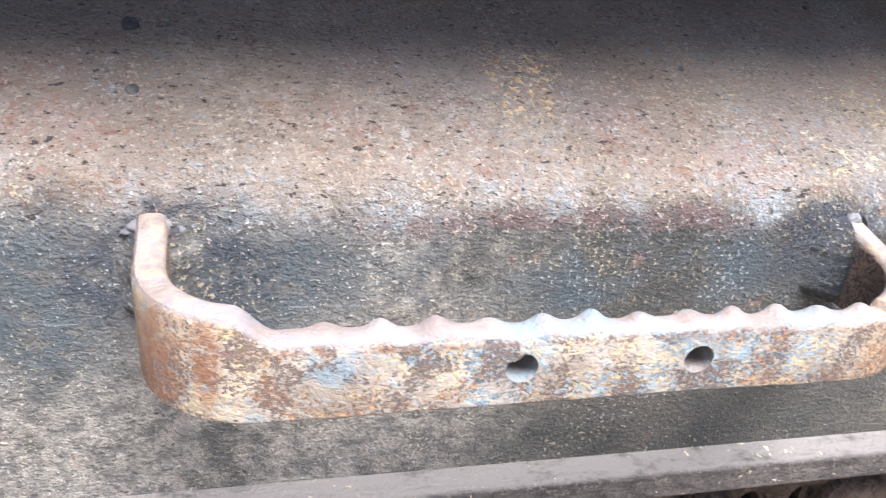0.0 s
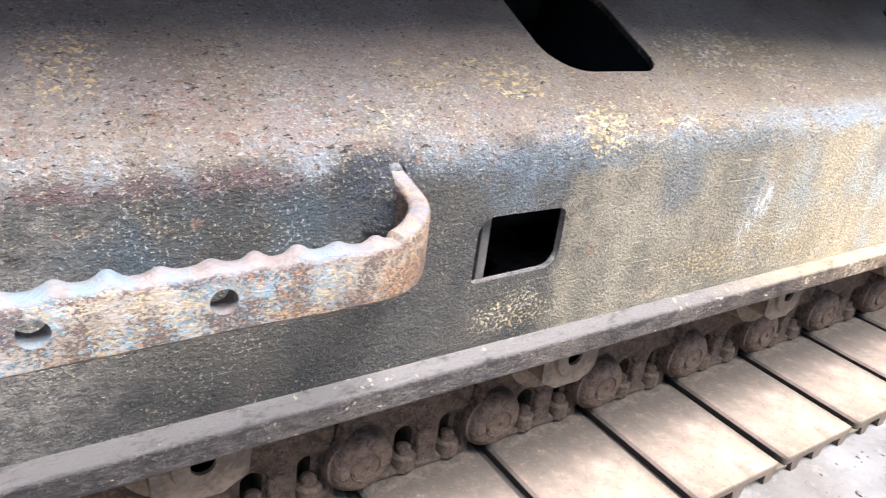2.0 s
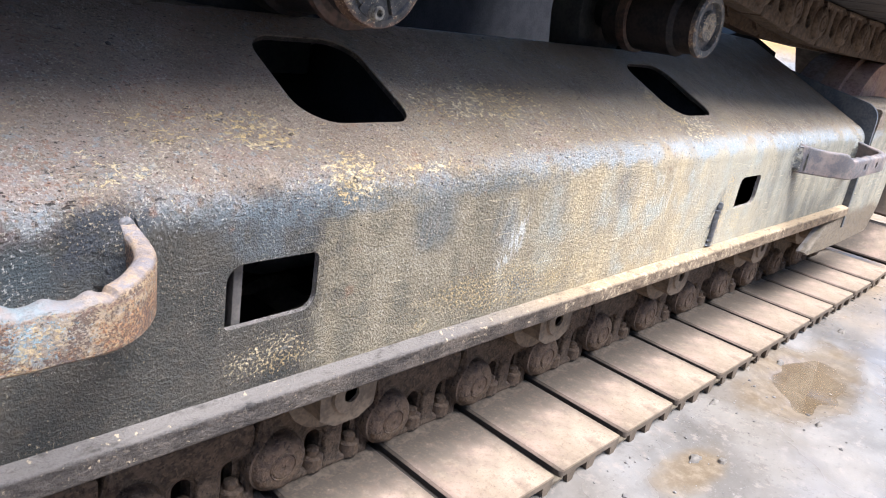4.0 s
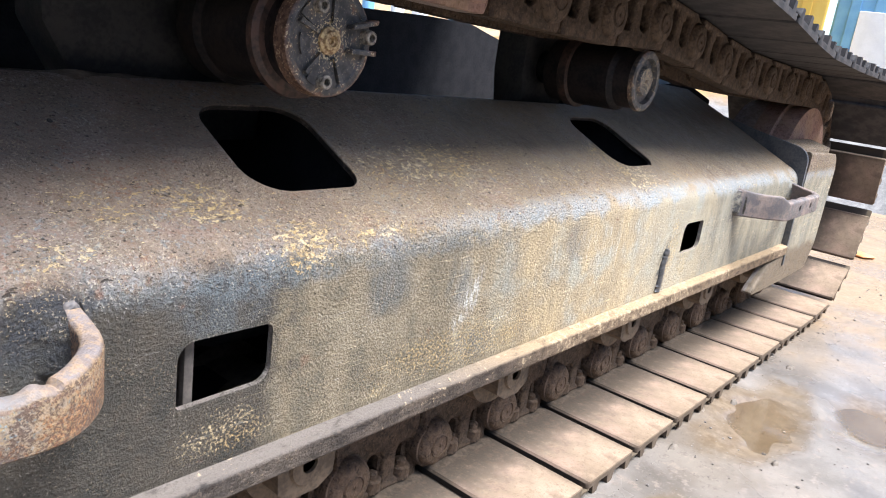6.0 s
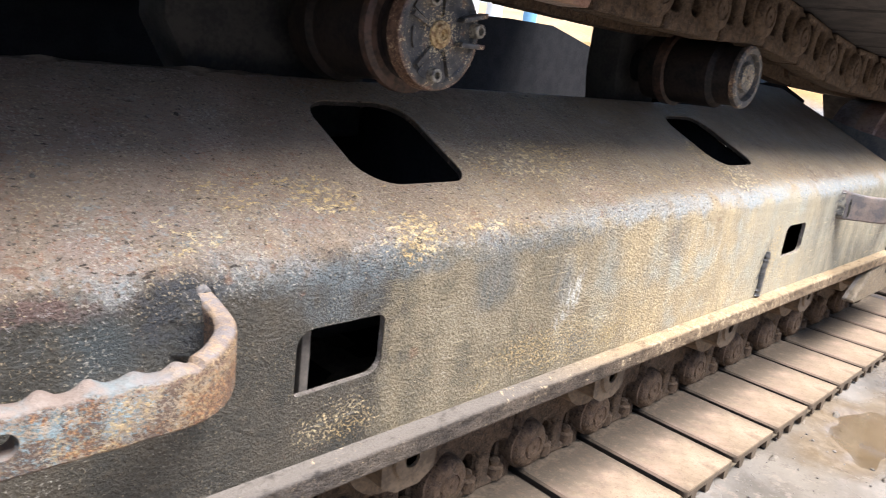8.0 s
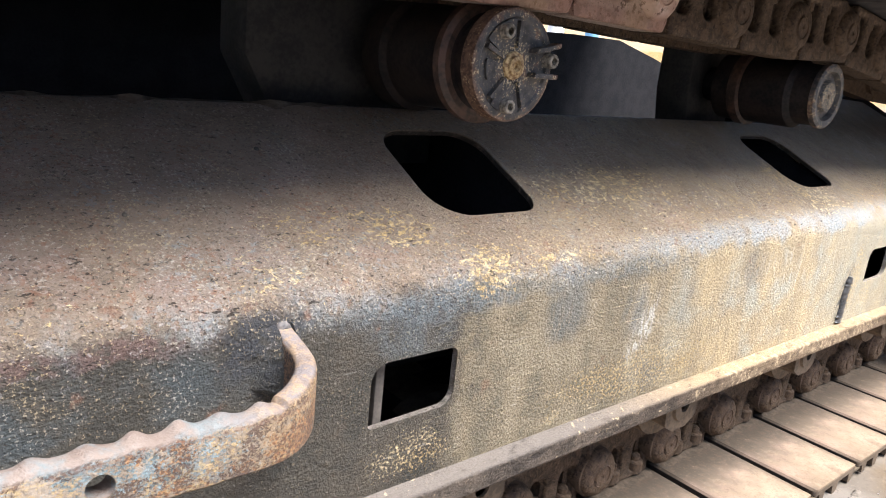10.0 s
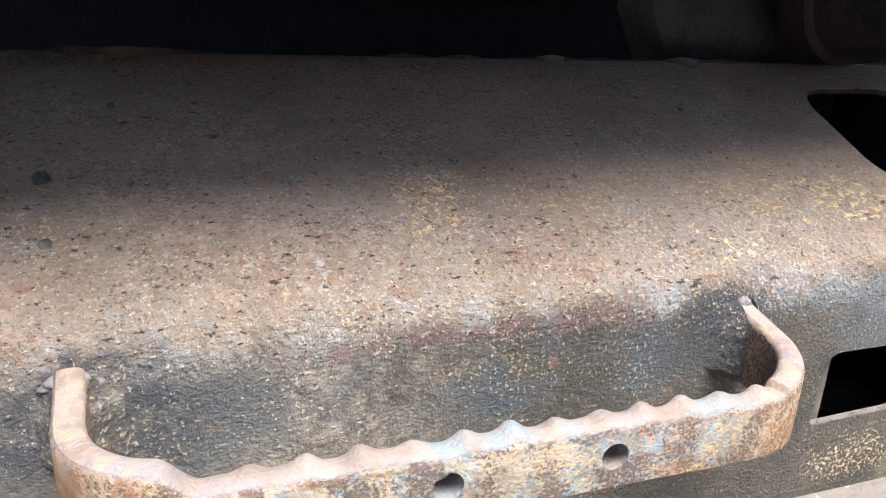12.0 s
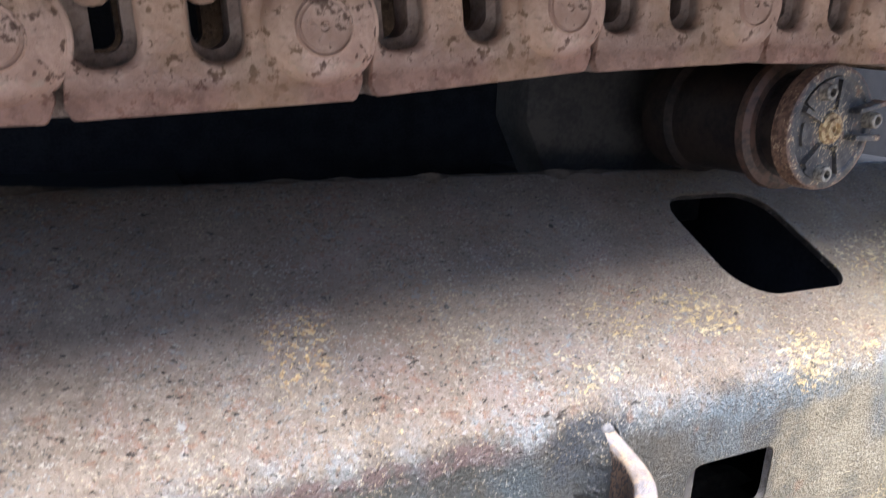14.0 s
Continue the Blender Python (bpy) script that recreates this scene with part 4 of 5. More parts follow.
def build_frame():
    f = thing("undercarriage_beam", "worn grey steel crawler track frame with chipped yellow paint", "machine beam")
    outer = rounded([(0.0, 0.29), (0.0, SLOPE_Z), (0.288, SLOPE_Z + SLOPE_A * 0.288), (0.56, 0.535), (0.56, 0.29)],
                    [0, 0.05, 0.03, 0.05, 0], 9)
    inner = offset_line(outer, 0.008)
    bm = bmesh.new()
    prism(bm, outer + inner[::-1], *FRAME_X, "x")
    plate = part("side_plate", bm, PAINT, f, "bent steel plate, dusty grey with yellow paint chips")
    cutters = []
    for x0 in (-0.109, 1.1055):
        bm = bmesh.new()
        prism(bm, rounded([(x0, 0.3825), (x0 + 0.109, 0.3855), (x0 + 0.109, 0.4525), (x0, 0.4525)], [0.006, 0.018, 0.009, 0.019]), -0.1, 0.1)
        cutters.append(bm)
    for x0 in (0.031, 0.906):
        bm = bmesh.new()
        w, h = 0.163, 0.154 / math.cos(TILT)
        vs, _ = prism(bm, rounded([(0, 0), (w, 0), (w, h), (0, h)], [0.05, 0.03, 0.046, 0.042], 8), -0.08, 0.08, "z")
        m = Matrix.Translation((x0, 0.082, SLOPE_Z + SLOPE_A * 0.082)) @ Matrix.Rotation(TILT, 4, "X")
        bmesh.ops.transform(bm, matrix=m, verts=vs)
        cutters.append(bm)
    cut(plate, cutters)
    bm = bmesh.new()
    block(bm, (-0.092, 0.016, 0.3), (-0.081, 0.04, 0.49), 0.002)
    part("stiffener", bm, EDGE, f, "rusty stiffener inside the box", 40)
    bm = bmesh.new()
    lathe(bm, [(-0.02, 0.05), (-0.012, 0.068), (0.01, 0.075), (0.2, 0.075)], (0, 0.15, 0.445), "x", 32)
    part("adjuster_cylinder", bm, BRACKET, f, "greasy cylinder inside the box", 40)
    # dark sheets added inside the box so that its openings look black
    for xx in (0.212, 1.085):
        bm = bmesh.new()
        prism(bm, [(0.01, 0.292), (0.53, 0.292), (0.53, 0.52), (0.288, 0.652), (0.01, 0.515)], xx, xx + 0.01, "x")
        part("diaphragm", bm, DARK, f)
    # bottom rail
    bm = bmesh.new()
    prof = rounded([(-0.022, 0.276), (0.05, 0.276), (0.05, 0.306), (-0.0005, 0.307), (-0.022, 0.304)], [0.004, 0, 0, 0, 0.005], 5)
    prism(bm, prof, FRAME_X[0], 1.954, "x")
    part("bottom_rail", bm, RAIL, f, "rusty rolled edge rail")
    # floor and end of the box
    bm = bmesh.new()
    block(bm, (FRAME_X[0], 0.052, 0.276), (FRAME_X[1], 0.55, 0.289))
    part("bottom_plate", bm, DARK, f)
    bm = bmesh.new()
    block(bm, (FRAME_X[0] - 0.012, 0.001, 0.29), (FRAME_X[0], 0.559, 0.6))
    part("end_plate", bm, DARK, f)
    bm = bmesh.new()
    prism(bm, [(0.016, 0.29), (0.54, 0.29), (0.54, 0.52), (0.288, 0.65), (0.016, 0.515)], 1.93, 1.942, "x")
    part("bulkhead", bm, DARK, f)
    # yoke that carries the wheel: end flange, side plate with a pointed tail, top
    bm = bmesh.new()
    prism(bm, rounded([(-0.02, 0.24), (0.33, 0.24), (0.33, 0.69), (0.27, 0.663), (0.155, 0.6355), (0.03, 0.612), (-0.012, 0.603)], [0, 0, 0, 0.05, 0.05, 0.0, 0.05], 7), 1.955, 1.967, "x")
    part("end_flange", bm, SHADE, f, "flange plate across the frame's end, coloured dark for shade", 40)
    bm = bmesh.new()
    prism(bm, rounded([(1.968, 0.274), (1.83, 0.272), (1.69, 0.19), (1.71, 0.184), (2.005, 0.183), (2.27, 0.19), (2.33, 0.27), (2.335, 0.585), (1.968, 0.598)], [0, 0.0, 0.004, 0.004, 0, 0.03, 0.03, 0.05, 0], 6), -0.016, 0.012)
    es = [e for e in bm.edges if abs(e.verts[0].co.y + 0.016) < 1e-5 and abs(e.verts[1].co.y + 0.016) < 1e-5]
    bmesh.ops.bevel(bm, geom=es, offset=0.008, segments=3, affect="EDGES", profile=0.5)
    part("yoke_plate", bm, PAINT, f, "grey-green painted yoke plate", 40)
    bm = bmesh.new()
    prism(bm, rounded([(0.0125, 0.27), (0.085, 0.27), (0.085, 0.622), (0.0125, 0.603)], 0.004, 2), 1.9675, 2.31, "x")
    part("yoke_block", bm, PAINT, f, "", 40)
    # ragged weld seam beside the far opening
    bm = bmesh.new()
    bead(bm, [(1.022, -0.001, 0.308), (1.026, -0.001, 0.34), (1.024, -0.001, 0.37), (1.032, -0.001, 0.405)], 0.013, 8, 0.3)
    part("weld_seam", bm, SOOTY, f, "ragged dark weld seam", 70)
    # dark filler added behind the ridge to cover the bright gap there
    bm = bmesh.new()
    prism(bm, [(1.22, 0.6), (2.235, 0.6), (2.235, 0.70), (1.97, 0.755), (1.75, 0.725), (1.22, 0.71)], 0.43, 0.54)
    part("adjuster_housing", bm, DARK, f, "", 40)
    bm = bmesh.new()
    poly = [(1.15, 0.268), (1.954, 0.268), (1.954, 0.33), (1.952, 0.405), (1.79, 0.416), (1.15, 0.42)]
    lo = [bm.verts.new((px, py, SLOPE_Z + SLOPE_A * py - 0.010)) for px, py in poly]
    hi = [bm.verts.new((px, py, SLOPE_Z + SLOPE_A * py + 0.0005)) for px, py in poly]
    bm.faces.new(lo[::-1])
    bm.faces.new(hi)
    for i in range(6):
        bm.faces.new((lo[i], lo[(i + 1) % 6], hi[(i + 1) % 6], hi[i]))
    part("top_plate", bm, PAINT, f, "", 40)
    # crusted mud lumps on the inclined plate
    for k, (mx, my, mr) in enumerate(((-0.694, 0.0753, 0.0042), (-0.701, 0.133, 0.006), (-0.66, 0.21, 0.003), (-0.14, 0.2, 0.0028), (-0.3, 0.115, 0.0025), (0.42, 0.05, 0.002))):
        bm = bmesh.new()
        g = bmesh.ops.create_icosphere(bm, subdivisions=2, radius=1.0)
        for v in g["verts"]:
            q = v.co * (1 + 0.45 * noise.noise(v.co * 2.2 + Vector((k, 0, 0))))
            v.co = Vector((mx, my, SLOPE_Z + SLOPE_A * my)) + Vector((q.x * mr, q.y * mr, q.z * mr * 0.5 + q.y * mr * SLOPE_A))
        part("mud_lump", bm, MUD, f, "dried dark mud lump", 60)
    # dirt lying along the ridge
    bm = bmesh.new()
    rows = []
    for i in range(151):
        xx = -1.0 + 1.25 * i / 150
        h = max(0.0, noise.noise((xx * 7, 0, 2)) * 0.007 + noise.noise((xx * 31, 0, 5)) * 0.003 + 0.005)
        rows.append([bm.verts.new((xx, 0.275 - h * 0.6, 0.6625)), bm.verts.new((xx, 0.288, 0.664 + h)), bm.verts.new((xx, 0.31, 0.655))])
    for a, b in zip(rows, rows[1:]):
        for j in range(2):
            bm.faces.new((a[j], a[j + 1], b[j + 1], b[j]))
    part("ridge_dirt", bm, DUSTY, f, "dry dirt lying along the ridge", 60)
    return f


frame_thing = build_frame()


# ---------------------------------------------------------------- boarding steps
def fillet(bm, x, side, z0, z1, w, seed):
    """A weld between the side plate and a strap that stands out of it."""
    rows, count = [], 48
    for i in range(count + 1):
        f = i / count
        z = z0 + (z1 - z0) * f
        k = w * min(1.0, math.sqrt(max(0.0, 1 - f)) * 1.5 + 0.06, f * 5 + 0.45) * (1 + 0.006 * math.sin(i * 1.15) + 0.1 * noise.noise((i * 0.1, seed, 1)))
        ring = []
        for j in range(9):
            a = math.pi / 2 * j / 8
            ring.append(bm.verts.new((x + side * (k * math.cos(a) ** 2.3 - 0.001), 0.002 - k * math.sin(a) ** 2.3, z + 0.003 * math.sin(2 * a) * (1 - f))))
        ring.append(bm.verts.new((x - side * 0.002, 0.004, z)))
        rows.append(ring)
    for a, b in zip(rows, rows[1:]):
        for j in range(10):
            bm.faces.new((a[j], a[(j + 1) % 10], b[(j + 1) % 10], b[j]))
    bm.faces.new(rows[0])
    bm.faces.new(rows[-1][::-1])


def resample(pts, count):
    """count + 1 points at even steps along a polyline."""
    pts = [Vector(p) for p in pts]
    run = [0.0]
    for a, b in zip(pts, pts[1:]):
        run.append(run[-1] + (b - a).length)
    out, i = [], 0
    for k in range(count + 1):
        d = run[-1] * k / count
        while i < len(run) - 2 and run[i + 1] < d:
            i += 1
        out.append(pts[i].lerp(pts[i + 1], (d - run[i]) / (run[i + 1] - run[i])))
    return out, run[-1]


def build_step(name, left, right, material=None, notch=0.046):
    """A toothed steel strap bent into a bow, welded to the side plate."""
    st = thing(name, "", "step")
    T, zb = 0.018, 0.449
    x0, x1 = left[0][0], right[0][0]
    line = [Vector(p) for p in left] + [Vector(p) for p in reversed(right)]
    for _ in range(3):
        soft = [line[0]]
        for a, b in zip(line, line[1:]):
            soft += [a.lerp(b, 0.25), a.lerp(b, 0.75)]
        line = soft + [line[-1]]
    total = sum((b - a).length for a, b in zip(line, line[1:]))
    dense, _ = resample(line, round(total / 0.003))
    bm = bmesh.new()
    rows = []
    for i, p in enumerate(dense):
        t = (dense[min(i + 1, len(dense) - 1)] - dense[max(i - 1, 0)]).normalized()
        nrm = Vector((t.y, -t.x))
        u = p.x - x0
        root = max(0.0, min(1.0, (p.y + 0.05) / 0.05))
        low = zb - 0.004 * max(0.0, min(1.0, (0.3 - u) / 0.25))
        top, tooth = 0.5075, 0.0
        if notch < u < 0.42:
            k = min(1, (u - notch) / 0.023)
            k = k * k * (3 - 2 * k)
            tooth = abs(math.cos(math.pi * (u - 0.0905) / 0.0287)) ** 3.5 * (1 if u > 0.075 else 0)
            tooth *= 1 + 0.3 * math.sin(u * 61)
            top = 0.5075 * (1 - k) + k * (0.4935 + 0.0052 * tooth + 0.0006 * math.sin(u * 90))
        elif u >= 0.42:
            top = 0.4975 + 0.004 * min(1, (u - 0.42) / 0.03)
        top += 0.008 * root * root + 0.0007 * noise.noise((u * 60, 1, 2))
        o, q = p + nrm * T / 2, p - nrm * T / 2
        front = top - 0.0036 * tooth
        over = [(0.0, 0.0065), (0.04, 0.0035), (0.13, 0.0013), (0.3, 0.0003), (0.55, 0.0), (0.8, 0.0004), (0.93, 0.002), (1.0, 0.005)]
        ring = [(o, low + 0.003)] + [(o.lerp(q, f), front + (top - front) * f - d) for f, d in over] + [(q, low + 0.003), (o.lerp(q, 0.83), low), (o.lerp(q, 0.17), low)]
        sag = 0.0008 * noise.noise((u * 45, 4, 7))
        rows.append([bm.verts.new((c.x, c.y, z + (sag if z < low + 0.01 else 0))) for c, z in ring])
    for a, b in zip(rows, rows[1:]):
        for i in range(len(a)):
            bm.faces.new((a[i], a[(i + 1) % len(a)], b[(i + 1) % len(a)], b[i]))
    bm.faces.new(rows[0])
    bm.faces.new(rows[-1][::-1])
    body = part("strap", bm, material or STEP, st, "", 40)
    cutters = []
    for hx in (0.193, 0.2965):
        bm = bmesh.new()
        lathe(bm, [(-0.2, 0.009), (0.0, 0.009)], (x0 + hx, 0, 0.473), "y", 20)
        cutters.append(bm)
    cut(body, cutters)
    for k, (wx, wy) in enumerate((left[0], right[0])):
        for side in (-1, 1):
            bm = bmesh.new()
            fillet(bm, wx + side * 0.0088, side, 0.447, 0.512, 0.024 if side * (1 - 2 * k) > 0 else 0.016, k * 2 + side)
            part("weld_bead", bm, PAINT, st, "smooth soot-dark weld bead", 60)
        bm = bmesh.new()
        wide, deep = (0.009, 0.007) if k else (0.018, 0.011)
        g = bmesh.ops.create_icosphere(bm, subdivisions=4, radius=1.0)
        for v in g["verts"]:
            q = v.co.copy()
            lump = 1 + 0.22 * noise.noise((q.x * 2.5, q.y * 2, q.z * 2 + k)) + 0.06 * noise.noise(q * 7)
            v.co = Vector((wx + q.x * wide * lump, 0.004 + q.y * deep * lump, 0.5085 + 0.0055 * q.z * lump - 0.003 * q.x * q.x))
        part("weld_cap", bm, CAPWELD, st, "smeared grey weld end", 80)
    return st


LEFT = [(-0.6775, 0.004), (-0.6755, -0.02), (-0.674, -0.045), (-0.668, -0.065), (-0.656, -0.0805), (-0.64, -0.0905), (-0.62, -0.0945), (-0.55, -0.0945)]
RIGHT = [(-0.2055, 0.004), (-0.2048, -0.02), (-0.2085, -0.044), (-0.2195, -0.0645), (-0.2365, -0.083), (-0.256, -0.094), (-0.28, -0.096), (-0.35, -0.0955)]
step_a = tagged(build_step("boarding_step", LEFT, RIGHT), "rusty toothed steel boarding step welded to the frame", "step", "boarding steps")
LEFT_B = [(1.418, 0.004), (1.46, -0.04), (1.492, -0.076), (1.506, -0.088), (1.525, -0.0945), (1.60, -0.095)]
RIGHT_B = [(1.886, 0.004), (1.872, -0.03), (1.85, -0.066), (1.835, -0.083), (1.81, -0.094), (1.75, -0.095)]
step_b = tagged(build_step("boarding_step", LEFT_B, RIGHT_B, STEP_DARK, 0.08), "dark grey steel boarding step beside the wheel yoke", "step", "boarding steps")

# ---------------------------------------------------------------- crawler track
PITCH, CHAIN_Y = 0.1991, 0.20
WHEEL = Vector((2.345, 0.44))            # x and z of the idler's centre
TAIL = Vector((-1.30, 0.44))
PIN_R = 0.338


def arc(c, r, a0, a1, k=24):
    return [Vector((c.x + r * math.cos(radians(a0 + (a1 - a0) * i / k)), c.y + r * math.sin(radians(a0 + (a1 - a0) * i / k)))) for i in range(k + 1)]


def track_pins():
    """The chain's pins, counter-clockwise: ground run to the right, round the idler, back along the top."""
    low = [Vector((0.0447 + PITCH * k, 0.10)) for k in range(-7, 12)]
    top = [Vector(p) for p in ((0.9905, 0.8575), (0.79, 0.8495), (0.59, 0.8525), (0.388, 0.8575), (0.187, 0.8605), (-0.0145, 0.8545), (-0.2165, 0.838), (-0.417, 0.812), (-0.617, 0.795))]
    head = [low[-1], Vector((WHEEL.x, 0.102))] + arc(WHEEL, PIN_R, -90, 92)[1:] + [Vector((1.9, 0.783)), Vector((1.53, 0.796)), Vector((1.3, 0.822)), Vector((1.1, 0.851)), top[0]]
    _, run = resample(head, 10)
    mid, _ = resample(head, round(run / PITCH))
    tail = [top[-1], Vector((-0.9, 0.782))] + arc(TAIL, PIN_R, 88, 270) + [low[0]]
    _, run = resample(tail, 10)
    back, _ = resample(tail, round(run / PITCH))
    return low + mid[1:-1] + top + back[1:-1]


def shoe_mesh():
    bm = bmesh.new()
    h = PITCH / 2 - 0.0085
    prof = [(-h, -0.004), (-h + 0.004, 0.0), (h - 0.004, 0.0), (h, -0.003), (h, -0.0135), (h + 0.03, -0.0155), (h + 0.03, -0.0185), (h, -0.0185), (h, -0.02), (h - 0.014, -0.034), (h - 0.026, -0.034), (h - 0.03, -0.014),
            (0.014, -0.014), (0.008, -0.037), (-0.008, -0.037), (-0.014, -0.014), (-h + 0.045, -0.014), (-h + 0.04, -0.034), (-h + 0.026, -0.034), (-h + 0.02, -0.014), (-h, -0.014)]
    rings = []
    for yy, cut_x in ((-0.3, 0.005), (-0.2985, 0.0025), (-0.296, 0.0008), (-0.292, 0.0), (0.3, 0.0)):
        rings.append([bm.verts.new((max(-h + cut_x, min(px, (h if px <= h else px) - cut_x)), yy, pz)) for px, pz in prof])
    for a, b in zip(rings, rings[1:]):
        for i in range(len(prof)):
            j = (i + 1) % len(prof)
            bm.faces.new((a[i], a[j], b[j], b[i]))
    bm.faces.new(rings[0])
    bm.faces.new(rings[-1][::-1])
    return bm


def offset_loop(pts, d):
    """A closed counter-clockwise polygon with its points moved outwards by d."""
    out, k = [], len(pts)
    for i in range(k):
        t = Vector(pts[(i + 1) % k]) - Vector(pts[i - 1])
        t = t.normalized() if t.length > 1e-9 else Vector((1, 0))
        out.append((pts[i][0] + t.y * d, pts[i][1] - t.x * d))
    return out


def moulded(bm, outline, holes):
    """A cast plate: each loop is a row of (polygon, y) rings from the front to the back, the outline first."""
    rings = [[[bm.verts.new((p[0], yy, p[1])) for p in poly] for poly, yy in rows] for rows in [outline, *holes]]
    for rows in rings:
        for a, b in zip(rows, rows[1:]):
            for i in range(len(a)):
                bm.faces.new((a[i], a[(i + 1) % len(a)], b[(i + 1) % len(a)], b[i]))
    for end in (0, -1):
        loops = []
        for rows in rings:
            vs = rows[end]
            for i in range(len(vs)):
                pair = (vs[i], vs[(i + 1) % len(vs)])
                loops.append(bm.edges.get(pair) or bm.edges.new(pair))
        bmesh.ops.triangle_fill(bm, use_beauty=True, use_dissolve=False, edges=loops)


def link_mesh():
    """One outer link: boss end at -x, inset end at +x, rail on top, two windows. y runs inwards from the outer face."""
    bm = bmesh.new()
    pz, px = 0.06, -PITCH / 2
    boss = [(px + 0.045 * math.cos(radians(a)), pz + 0.045 * math.sin(radians(a))) for a in range(250, 135, -8)]
    shape = boss + rounded([(-0.131, 0.097), (-0.124, 0.113), (0.064, 0.113), (0.068, 0.104), (0.064, 0.078), (0.074, 0.003), (-0.085, 0.003)], [0.01, 0.005, 0.004, 0.005, 0.012, 0.004, 0.01], 4)
    shape = shape[::-1]
    holes = []
    for cx, w in ((-0.031, 0.036), (0.0395, 0.041)):
        mouth = rounded([(cx - w / 2, 0.016), (cx + w / 2, 0.016), (cx + w / 2, 0.081), (cx - w / 2, 0.081)], [0.007, 0.007, 0.016, 0.016], 6)
        throat = rounded([(cx - w / 2 + 0.007, 0.018), (cx + w / 2 - 0.003, 0.018), (cx + w / 2 - 0.003, 0.073), (cx - w / 2 + 0.007, 0.073)], [0.005, 0.005, 0.0125, 0.0125], 6)
        holes.append([(offset_loop(mouth, 0.0045), 0.0075), (offset_loop(mouth, 0.002), 0.009), (mouth, 0.013), (mouth, 0.026), (throat, 0.029), (throat, 0.056)])
    moulded(bm, [(offset_loop(shape, -0.003), 0.0075), (offset_loop(shape, -0.0008), 0.0085), (shape, 0.011), (shape, 0.056)], holes)
    prism(bm, rounded([(0.045, 0.003), (0.09, 0.003), (0.106, 0.02), (0.106, 0.1), (0.09, 0.112), (0.045, 0.112)], [0, 0.01, 0.01, 0.012, 0.01, 0], 4), 0.034, 0.0545)
    lathe(bm, [(-0.004, 0.0), (-0.004, 0.03), (-0.002, 0.0355), (0.003, 0.04), (0.012, 0.043), (0.02, 0.0435), (0.044, 0.0435), (0.044, 0.0)], (px, 0, pz), "y", 32)
    lathe(bm, [(0.046, 0.0), (0.046, 0.04), (0.066, 0.04), (0.066, 0.0)], (PITCH / 2, 0, pz), "y", 20)
    return bm


def pin_mesh():
    bm = bmesh.new()
    lathe(bm, [(0.0105, 0.0), (0.0105, 0.0022), (0.006, 0.0036), (0.006, 0.0165), (0.0072, 0.0172), (0.0072, 0.0186), (0.0055, 0.0195), (0.0085, 0.0215), (0.011, 0.0215)], (0, 0, 0), "y", 24)
    return bm


def bolt_mesh():
    bm = bmesh.new()
    lathe(bm, [(-0.004, 0.0175), (0.017, 0.0175), (0.019, 0.0155), (0.02, 0.0105), (0.028, 0.01), (0.031, 0.006), (0.032, 0.0)], (0, 0, 0), "z", 12)
    return bm


def mesh_of(name, bm, material, smooth=35):
    ob = part(name, bm, material, smooth=smooth)
    me = ob.data
    bpy.data.objects.remove(ob)
    return me


